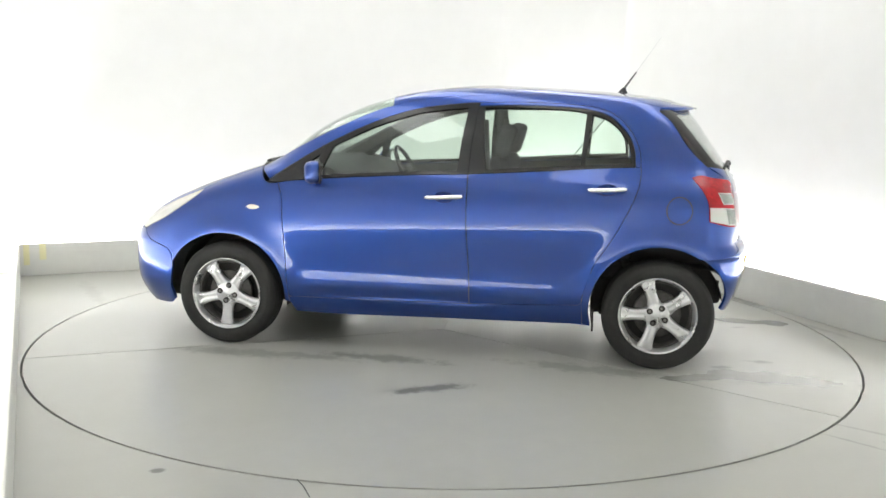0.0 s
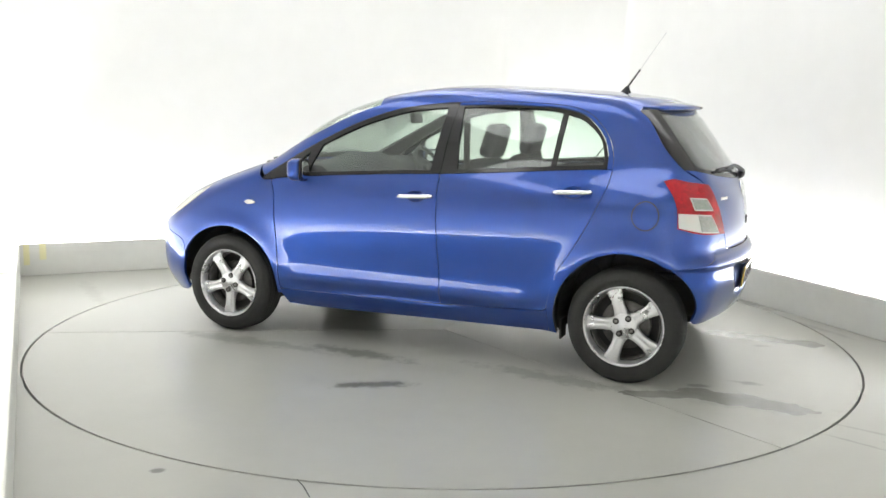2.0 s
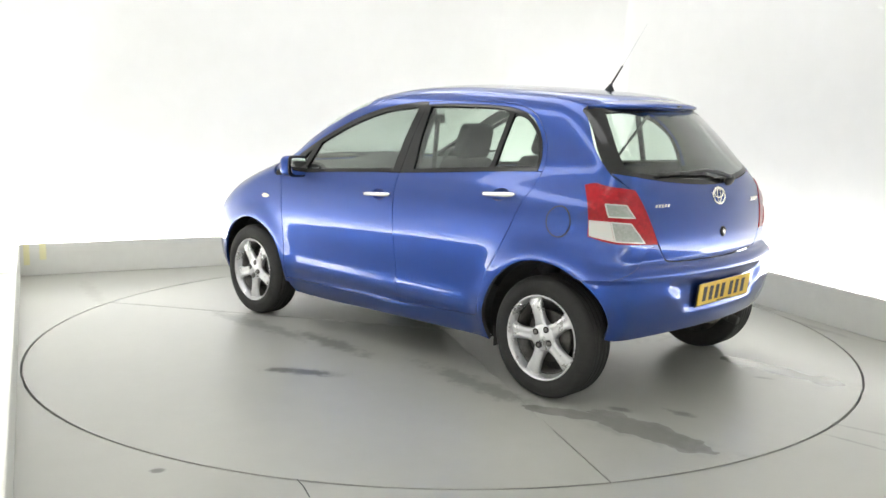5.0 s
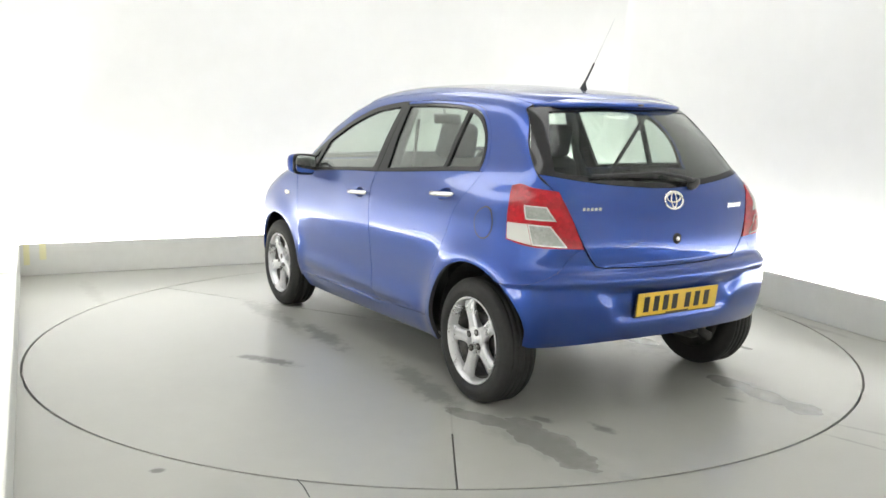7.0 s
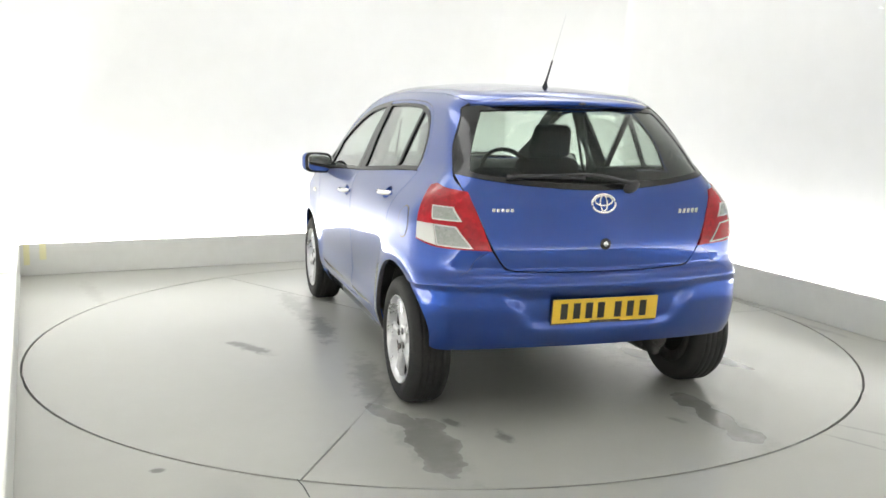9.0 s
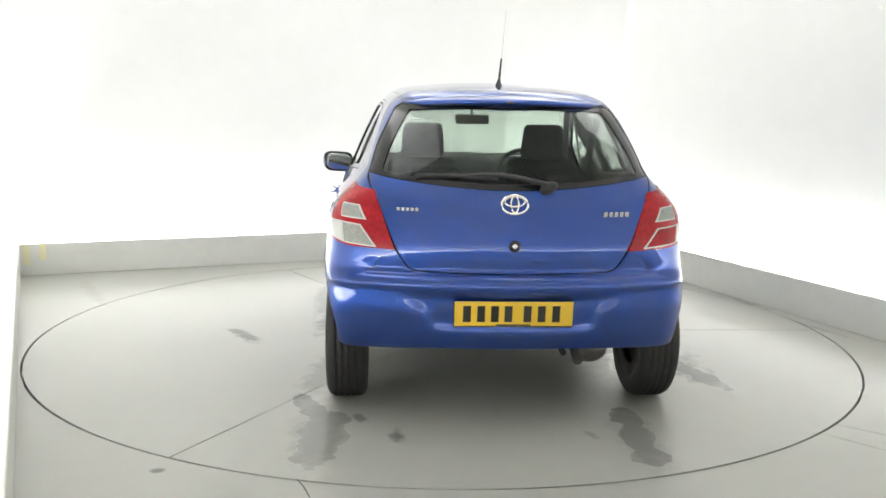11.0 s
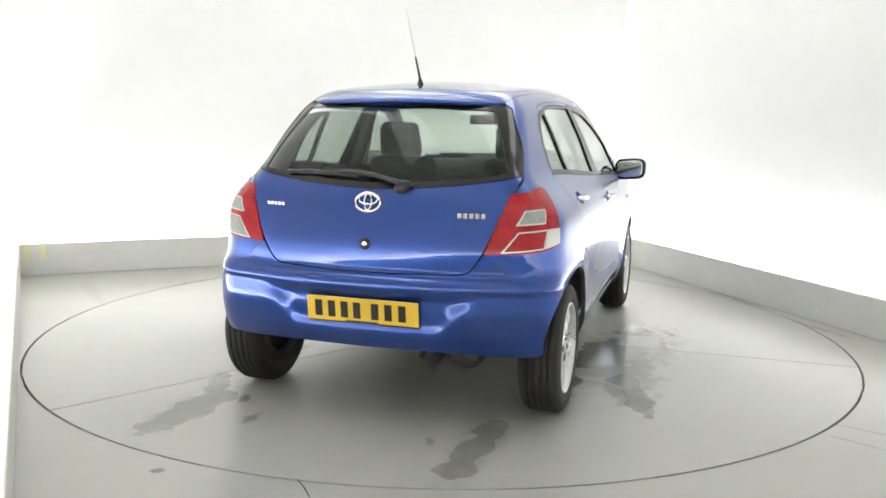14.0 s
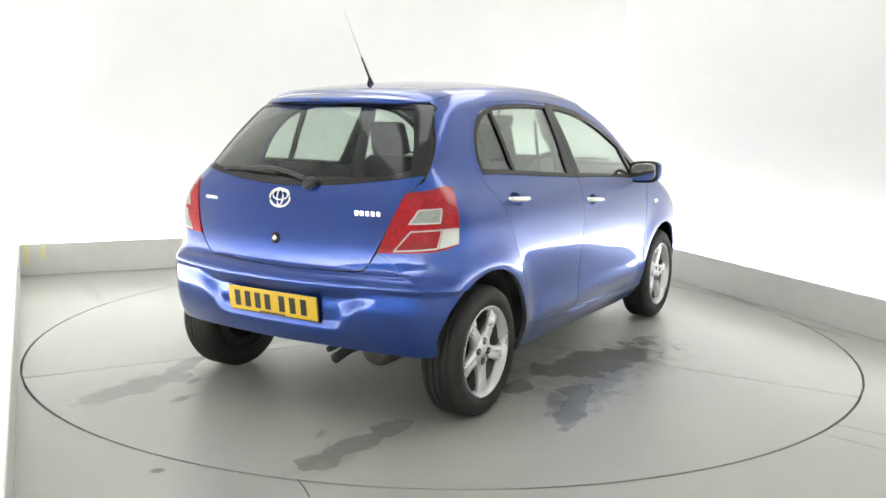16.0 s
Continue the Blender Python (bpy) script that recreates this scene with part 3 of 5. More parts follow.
def flank(mirror):
    """One side of the car: wing, two doors, quarter, rail and sill."""
    kw = dict(mirror=mirror)
    # front wing
    wing = loop([(0.930, 0.945), (1.0, 0.948), (1.06, 1.030)], [(1.06, 1.030), (1.25, 0.962), (1.42, 0.890)], [(1.42, 0.890), (1.45, 0.845), (1.62, 0.722), (1.80, 0.635)],
                [(1.80, 0.635), (1.74, 0.575), (1.60, 0.52), (1.575, 0.43)], arch(1.258, 22, 188, 0.364, 9, 0.277), [(0.867, 0.246), (0.870, 0.285)], FRONT_EDGE)
    w = sheet("front_wing", wing, round_side, SKIN, CAR, **kw)
    ind = sheet("side_repeater", loop([(1.118, 0.80), (1.095, 0.813), (1.06, 0.812), (1.038, 0.80), (1.06, 0.789), (1.095, 0.788), (1.118, 0.80)], step=0.008),
                round_side, [AMBER], w, gap=0, raise_by=0.006, thick=0.01, step=0.015, label="small pale side repeater lamp", **kw)
    # doors
    f_win = loop([(0.690, 0.994), (0.50, 1.007), (0.10, 1.030), (-0.105, 1.040)], [(-0.105, 1.040), (-0.118, 1.20), (-0.142, 1.388)],
                 [(-0.142, 1.388), (0.0, 1.374), (0.15, 1.350), (0.38, 1.276), (0.60, 1.172), (0.625, 1.158)],
                 [(0.625, 1.158), (0.66, 1.08), (0.690, 0.994)])
    sail = loop([(0.716, 1.035), (0.775, 1.050)], [(0.775, 1.050), (0.700, 1.112)], [(0.700, 1.112), (0.716, 1.035)], step=0.012)
    lower = loop(FRONT_EDGE, [(0.930, 0.945), (0.83, 0.960), (0.50, 0.987), (0.10, 1.011), (-0.170, 1.022)],
                 [(-0.170, 1.022), (-0.172, 0.75), (-0.192, 0.45), (-0.195, 0.29)], SILL_TOP)
    door = sheet("front_door", lower, round_side, SKIN, CAR, holes=[cup(-0.042, 0.892)], **kw)
    frame_f = loop([(-0.170, 1.022), (0.10, 1.011), (0.50, 0.987), (0.83, 0.960), (0.930, 0.945), (1.0, 0.948)], [(1.0, 0.948), (0.985, 0.965)], DOOR_TOP,
                   [(-0.205, 1.418), (-0.178, 1.20), (-0.170, 1.022)])
    fr = sheet("window_frame", frame_f, round_side, [GLOSS_BLACK], door, holes=[f_win, sail], thick=0.02, label="gloss black window surround", **kw)
    sheet("pane", f_win, round_side, [GLASS], door, gap=-0.004, raise_by=-0.008, thick=0.004, label="clear side window glass", **kw).visible_shadow = False
    sheet("corner_pane", sail, round_side, [GLASS], door, gap=-0.004, raise_by=-0.008, thick=0.004, step=0.02, **kw).visible_shadow = False
    # rear door
    r_win = loop([(-0.265, 1.046), (-0.55, 1.068), (-0.785, 1.084)], [(-0.785, 1.084), (-0.808, 1.37)], [(-0.808, 1.37), (-0.70, 1.387), (-0.45, 1.394), (-0.235, 1.391)],
                 [(-0.235, 1.391), (-0.245, 1.20), (-0.265, 1.046)])
    q_win = loop([(-0.812, 1.086), (-0.93, 1.093), (-1.062, 1.100)], [(-1.062, 1.100), (-1.055, 1.17), (-1.02, 1.25), (-0.93, 1.330), (-0.836, 1.362)],
                 [(-0.836, 1.362), (-0.812, 1.086)])
    lower = loop([(-0.195, 0.29), (-0.192, 0.45), (-0.172, 0.75), (-0.170, 1.022)], [(-0.170, 1.022), (-0.55, 1.046), (-0.83, 1.066), (-1.080, 1.079), (-1.114, 1.078)],
                 [(-1.114, 1.078)] + REAR_EDGE, arch(-1.23, 27.5, 5, 0.410, 4), [(-0.822, 0.334), (-0.80, 0.318)], SILL_TOP2)
    door2 = sheet("rear_door", lower, round_side, SKIN, CAR, holes=[cup(-0.936, 0.958)], **kw)
    frame_r = loop([(-1.114, 1.078), (-1.080, 1.079), (-0.83, 1.066), (-0.55, 1.046), (-0.170, 1.022)],
                   [(-0.170, 1.022), (-0.178, 1.20), (-0.205, 1.418)], DOOR_TOP2[:-1] + [(-1.114, 1.078)])
    inner = loop([(-0.170, 1.022), (-0.178, 1.20), (-0.200, 1.400)], [(-0.200, 1.400), (-0.45, 1.406), (-0.70, 1.399), (-0.84, 1.383), (-0.945, 1.345), (-1.035, 1.258), (-1.074, 1.17), (-1.082, 1.079)],
                 [(-1.082, 1.079), (-0.83, 1.066), (-0.55, 1.046), (-0.170, 1.022)])
    blue_edge = loop(DOOR_TOP2[:-1] + [(-1.114, 1.078)], [(-1.114, 1.078), (-1.084, 1.079)],
                     [(-1.084, 1.079), (-1.076, 1.17), (-1.037, 1.258), (-0.947, 1.347), (-0.84, 1.385), (-0.70, 1.401), (-0.45, 1.408), (-0.203, 1.402)], [(-0.203, 1.402), (-0.205, 1.418)])
    sheet("door_edge", blue_edge, round_side, [BLUE], door2, gap=0.0015, thick=0.018, step=0.02, **kw)
    fr = sheet("window_frame", inner, round_side, [GLOSS_BLACK], door2, holes=[r_win, q_win], gap=0.001, thick=0.02, label="gloss black window surround", **kw)
    sheet("pane", r_win, round_side, [GLASS], door2, gap=-0.004, raise_by=-0.008, thick=0.004, label="clear side window glass", **kw).visible_shadow = False
    sheet("corner_pane", q_win, round_side, [GLASS], door2, gap=-0.004, raise_by=-0.008, thick=0.004, **kw).visible_shadow = False
    # body side: front pillar, rail over the doors, rear pillar and quarter, down to the arch
    side = loop(RAIL[::-1], [(1.06, 1.030), (0.985, 0.965)], DOOR_TOP, DOOR_TOP2, REAR_EDGE, [(-0.862, 0.49), (-0.833, 0.41), (-0.822, 0.334)],
                [(-0.822, 0.334), (-0.825, 0.27), (-0.83, 0.200)], [(-0.83, 0.200), (-0.872, 0.202)], arch(-1.23, -15, 126, 0.370, 9, 0.292), SEAM,
                [(ub(0.520, 0.764), 0.764), (u_of(-1.57, 0.70), 0.776), (u_of(-1.47, 0.775), 0.805)],
                [(u_of(-1.47, 0.775), 0.805), (u_of(-1.46, 0.76), 0.90), (u_of(-1.43, 0.735), 0.97), (u_of(-1.385, 0.71), 1.030)],
                LAMP_TOP, [(ub(0.601, 0.985), 0.985), (ub(0.630, 1.035), 1.035), (ub(0.640, 1.09), 1.09), (ub(0.608, 1.20), 1.20), (ub(0.556, 1.31), 1.31), (ub(0.518, 1.385), 1.385), (RAIL[-1][0], 1.408)])
    q = sheet("body_side", side, round_side, [BLUE, TRIM, TRIM], CAR, gap=0.0008, thick=0.022, **kw)
    flap = [(-1.318 + 0.064 * math.cos(2 * math.pi * i / 40), 0.860 + 0.071 * math.sin(2 * math.pi * i / 40)) for i in range(40)]
    if not mirror:
        flap = np.array([(u_of(x, 0.80) if x < TAIL_AX else x, z) for x, z in flap])
        sheet("fuel_flap_seam", flap, round_side, [INK], q, gap=-0.004, raise_by=0.0008, thick=0.004, holes=[inset(flap, 0.0025)], step=0.02, label="dark round seam")
        sheet("fuel_flap", flap, round_side, [BLUE], q, gap=0.002, raise_by=0.002, thick=0.006, label="round blue fuel filler flap")
    # sill
    sill = loop([(0.867, 0.246), (0.870, 0.278)], SILL_TOP[::-1], SILL_TOP2[::-1], [(-0.80, 0.318), (-0.822, 0.334)], [(-0.822, 0.334), (-0.825, 0.27), (-0.83, 0.200)],
                [(-0.83, 0.200), (-0.70, 0.200), (0.0, 0.188), (0.60, 0.176), (0.84, 0.182)], [(0.84, 0.182), (0.867, 0.246)])
    sheet("sill", sill, round_side, [BLUE, BLACK, BLUE], CAR, gap=0.001, thick=0.03, **kw)
    return door, door2


def both(f):
    """Points of a half outline joined with their mirror image across y = 0."""
    return f + [(-a, b) for a, b in f[::-1]]


def rear_end():
    mid = TAIL_AX - WRAP * math.pi / 2

    def m(u):
        return 2 * mid - u
    # bumper, wrapped round the tail
    half = SEAM
    gate = [(ub(0.520, 0.764), 0.764), (ub(0.496, 0.731), 0.731), (ub(0.465, 0.690), 0.690), (ub(0.423, 0.672), 0.672), (ub(0.25, 0.6665), 0.6665), (mid, 0.6645)]
    side = [(-1.562, 0.325), (-1.580, 0.400), (-1.560, 0.475), (-1.517, 0.540), (-1.449, 0.599)]
    low = [side[0], (u_of(-1.590, 0.77), 0.316), (u_of(-1.63, 0.70), 0.313), (u_of(-1.68, 0.55), 0.318), (u_of(-1.70, 0.30), 0.326), (mid, 0.328)]
    outline = loop(side, half, gate[:-1] + [(m(a), b) for a, b in gate[::-1]][0:], [(m(a), b) for a, b in half[::-1]], [(m(a), b) for a, b in side[::-1]],
                   [(m(a), b) for a, b in low[:-1]] + low[::-1], step=0.02)

    def dent(q):
        # shallow recess for the plate, ledge above it, and a roll under it
        y = (q[:, 0] - mid) / WRAP * 0.5
        z = q[:, 1]
        e = lambda v, a, w: 1 / (1 + np.exp(-(v - a) / w))
        wide = e(0.345 + 0.45 * (z - 0.50) - np.abs(y), 0, 0.013)
        rec = wide * e(z, 0.425, 0.011) * e(0.578 - z, 0, 0.008)
        ledge = np.exp(-((z - 0.628) / 0.022) ** 2) * 0.006
        fold = np.exp(-((z - 0.600) / 0.006) ** 2) * e(np.abs(y), 0.40, 0.02) * -0.004
        return -0.021 * rec + ledge + fold
    b = sheet("rear_bumper", outline, round_side, [BLUE, BLACK, BLUE], CAR, gap=0.0006, step=0.018, bulge=dent, thick=0.014)
    return b, mid, m


def tail_lamps(mid, m):
    top = LAMP_TOP[:-1] + [(ub(0.608, 1.014), 1.014), (ub(0.6035, 1.0), 1.0), LAMP_TOP[-1]]
    inner = [(ub(0.601, 0.985), 0.985), (ub(0.584, 0.94), 0.94), (ub(0.563, 0.88), 0.88), (ub(0.534, 0.80), 0.80), (ub(0.520, 0.764), 0.764)]
    bot = [(ub(0.520, 0.764), 0.764), (u_of(-1.57, 0.70), 0.776), (u_of(-1.47, 0.775), 0.805)]
    outer = [(u_of(-1.47, 0.775), 0.805), (u_of(-1.46, 0.76), 0.90), (u_of(-1.43, 0.735), 0.97), (u_of(-1.385, 0.71), 1.030)]
    outline = loop(top, inner, bot, outer, step=0.014)
    for mirror in (False, True):
        lamp = sheet("tail_lamp", outline, round_side, [RED, BLACK, RED], CAR, gap=-0.001, raise_by=0.004, thick=0.03, step=0.02, mirror=mirror,
                     label="red tail lamp with clear lower lenses")
        def across(f, z):
            """A place on the lamp: f runs from its outer edge to its inner one."""
            o = np.interp(z, [q[1] for q in outer], [q[0] for q in outer])
            i = np.interp(z, [q[1] for q in inner[::-1]], [q[0] for q in inner[::-1]])
            return (float(o + (i - o) * f), z)

        def lens(name, pts, mat, label, lift=0.0075, frame=True):
            pts = [across(*q) for q in pts]
            shape = loop(*[[pts[i], pts[(i + 1) % len(pts)]] for i in range(len(pts))], step=0.012)
            if frame:
                sheet("lens_frame", shape, round_side, [CLEARLENS], lamp, gap=0.0, raise_by=0.0058, thick=0.01, step=0.014, mirror=mirror, label="pale lens border")
            sheet(name, shape, round_side, [mat], lamp, gap=0.0055 if frame else 0.0, raise_by=lift, thick=0.01, step=0.014, mirror=mirror, label=label)
        if mirror:
            lens("clear_lens", [(0.015, 0.808), (0.015, 0.874), (0.27, 0.872), (0.30, 0.789)], CLEARLENS, "white clear lens", 0.0072, False)
            lens("fog_lens", [(0.31, 0.788), (0.28, 0.872), (0.70, 0.862), (0.82, 0.772)], RED, "red fog lens")
        else:
            lens("clear_lens", [(0.015, 0.808), (0.015, 0.880), (0.34, 0.876), (0.36, 0.785)], CLEARLENS, "white clear lens", 0.0072, False)
            lens("reversing_lens", [(0.365, 0.784), (0.345, 0.876), (0.66, 0.868), (0.79, 0.772)], SMOKELENS, "greyish reversing lens")
        lens("indicator_lens", [(0.32, 0.895), (0.32, 0.955), (0.70, 0.950), (0.76, 0.888)], SMOKELENS, "smoky indicator lens")


def tailgate():
    half = [(0.0, 0.667), (0.25, 0.669), (0.42, 0.675), (0.462, 0.694), (0.493, 0.735), (0.528, 0.80), (0.560, 0.88), (0.596, 0.97), (0.629, 1.035)]
    def closed(*lines):
        """Lines of one half, from the middle line round to it again, then mirrored."""
        a = [p for l in lines for p in flow(l, 0.02)] + [lines[-1][-1]]
        return np.array(a + [(-x, z) for x, z in a[::-1][1:-1]])
    body = closed(half, [(0.629, 1.035), (0.639, 1.090)], [(0.639, 1.090), (0.52, 1.068), (0.35, 1.046), (0.15, 1.030), (0.0, 1.025)])
    gate = sheet("tailgate", body, from_back, SKIN, CAR, gap=0.0018, step=0.022)
    frame_o = closed([(0.0, 1.025), (0.15, 1.030), (0.35, 1.046), (0.52, 1.068), (0.639, 1.090)], [(0.639, 1.090), (0.607, 1.20), (0.555, 1.31), (0.516, 1.394)],
                     [(0.516, 1.394), (0.25, 1.410), (0.0, 1.414)])
    hole = closed([(0.0, 1.050), (0.15, 1.055), (0.35, 1.071), (0.52, 1.091), (0.580, 1.106)], [(0.580, 1.106), (0.548, 1.20), (0.498, 1.30), (0.455, 1.374)],
                  [(0.455, 1.374), (0.25, 1.384), (0.0, 1.388)])
    fr = sheet("rear_window", frame_o, from_back, [GLOSS_BLACK], gate, holes=[hole], gap=0.002, thick=0.012, raise_by=-0.003, label="rear window with black edge")
    sheet("pane", hole, from_back, [REARGLASS], gate, gap=-0.003, raise_by=-0.005, thick=0.004, label="clear rear window glass").visible_shadow = False
    # spoiler lip
    bm = bmesh.new()
    rows = []
    for i in range(33):
        y = -0.488 + 0.976 * i / 32
        x = -1.436 + 0.62 * y * y + 1.2 * y ** 4
        z = 1.418 - 0.05 * y * y
        e = 1 if abs(y) < 0.40 else max(0.35, 1 - (abs(y) - 0.40) / 0.12)
        rows.append([bm.verts.new((x + dx * e + (1 - e) * 0.03, y, z + dz * e)) for dx, dz in
                     ((0.16, 0.030), (0.09, 0.022), (0.02, 0.006), (-0.004, -0.003), (-0.006, -0.011), (0.0, -0.018), (0.035, -0.024), (0.10, -0.015))])
    for a, b in zip(rows, rows[1:]):
        for k in range(8):
            bm.faces.new((a[k], b[k], b[(k + 1) % 8], a[(k + 1) % 8]))
    bm.faces.new(rows[0])
    bm.faces.new(rows[-1][::-1])
    bmesh.ops.recalc_face_normals(bm, faces=bm.faces[:])
    sp = part("spoiler", bm, BLUE, gate, smooth=True)
    return gate


def top_panels():
    """Roof, windscreen, bonnet and nose."""
    def ys(x):
        z = zline(flow(RAIL, 0.02), x)
        return float(round_side(np.array([(x, z)]))[0, 1])
    line = round_side(np.array([p for p in flow(RAIL, 0.03) + [RAIL[-1]] if p[0] <= 0.30]))
    left = [(x, y) for x, y, _ in line[::-1]] + [(0.30, ys(0.30))]
    (x0, y0) = left[0]
    back = [(x0 - 0.20 * (1 - (k / 8.0) ** 2), y0 * k / 8.0) for k in range(8, -9, -1)]
    roof = np.array(left + [(0.30 + 0.06 * (1 - (k / 8.0) ** 2), ys(0.30) * k / 8.0) for k in range(7, -8, -1)] + [(x, -y) for x, y in left[::-1]] + back[1:-1][::-1])
    sheet("roof", roof, from_top, [BLUE, HEADLINER, BLUE], CAR, gap=0.001, step=0.04, thick=0.025)
    xs = np.linspace(0.30, 1.05, 24)
    left = [(x, ys(x)) for x in xs]
    front = [(1.05 + 0.10 * (1 - (k / 8.0) ** 2), ys(1.05) * k / 8.0) for k in range(7, -8, -1)]
    rear = [(0.30 + 0.06 * (1 - (k / 8.0) ** 2), ys(0.30) * k / 8.0) for k in range(-7, 8)]
    screen = np.array(left + front + [(x, -y) for x, y in left[::-1]] + rear)
    s = sheet("windscreen", screen, from_top, [GLASS], CAR, gap=0.003, thick=0.005, raise_by=-0.004, step=0.05, label="clear windscreen")
    s.visible_shadow = False
    # bonnet, down to the nose
    p = [(1.06, 1.030), (1.25, 0.962), (1.42, 0.890)]
    e1 = [tuple(round_side(np.array([q]))[0, :2]) for q in flow(p, 0.03)]
    lamp_top = [(1.42, 0.890), (1.60, 0.822), (1.80, 0.738), (1.93, 0.692)]
    left = e1 + [tuple(round_side(np.array([q]))[0, :2]) for q in flow(lamp_top, 0.03) + [lamp_top[-1]]]
    (xe, ye) = left[-1]
    bon = np.array(left + [(xe + 0.07 * (1 - (k / 6.0) ** 2), ye * k / 6.0) for k in range(5, -6, -1)] + [(x, -y) for x, y in left[::-1]]
                   + [(1.07 + 0.095 * (1 - (k / 8.0) ** 2), ys(1.05) * k / 8.0) for k in range(-8, 9)])
    sheet("bonnet", bon, from_top, [BLUE, BLACK, BLUE], CAR, gap=0.002, step=0.04)
    for mirror in (False, True):
        hl = loop(lamp_top, [(1.93, 0.692), (1.95, 0.645)], [(1.95, 0.645), (1.80, 0.635)], [(1.80, 0.635), (1.62, 0.722), (1.45, 0.845), (1.42, 0.890)])
        lamp = sheet("headlamp", hl, round_side, [CLEARLENS, BLACK, CLEARLENS], CAR, gap=0.002, thick=0.02, step=0.03, mirror=mirror, label="pale clear headlamp")
    # nose and bumper: a wrap from wheel arch to wheel arch
    mid = NOSE_AX + WRAP * math.pi / 2

    def m(u):
        return 2 * mid - u
    side = [(1.575, 0.43), (1.60, 0.52), (1.74, 0.575), (1.80, 0.635)]
    up = [(1.80, 0.635), (1.95, 0.645), (2.02, 0.680), (2.25, 0.694), (mid, 0.70)]
    low = [(1.575, 0.43), (1.60, 0.30), (1.63, 0.19), (2.0, 0.17), (mid, 0.17)]
    out = loop(side, up[:-1] + [(m(a), b) for a, b in up[::-1]], [(m(a), b) for a, b in side[::-1]], [(m(a), b) for a, b in low[:-1]] + low[::-1], step=0.03)
    f = sheet("front_bumper", out, round_side, [BLUE, BLACK, BLUE], CAR, gap=0.002, step=0.03)
    g = loop([(mid - 0.28, 0.28), (mid + 0.28, 0.28)], [(mid + 0.28, 0.28), (mid + 0.34, 0.40)], [(mid + 0.34, 0.40), (mid - 0.34, 0.40)], [(mid - 0.34, 0.40), (mid - 0.28, 0.28)])
    sheet("grille", g, round_side, [BLACK], f, raise_by=0.004, thick=0.01, label="black lower grille")


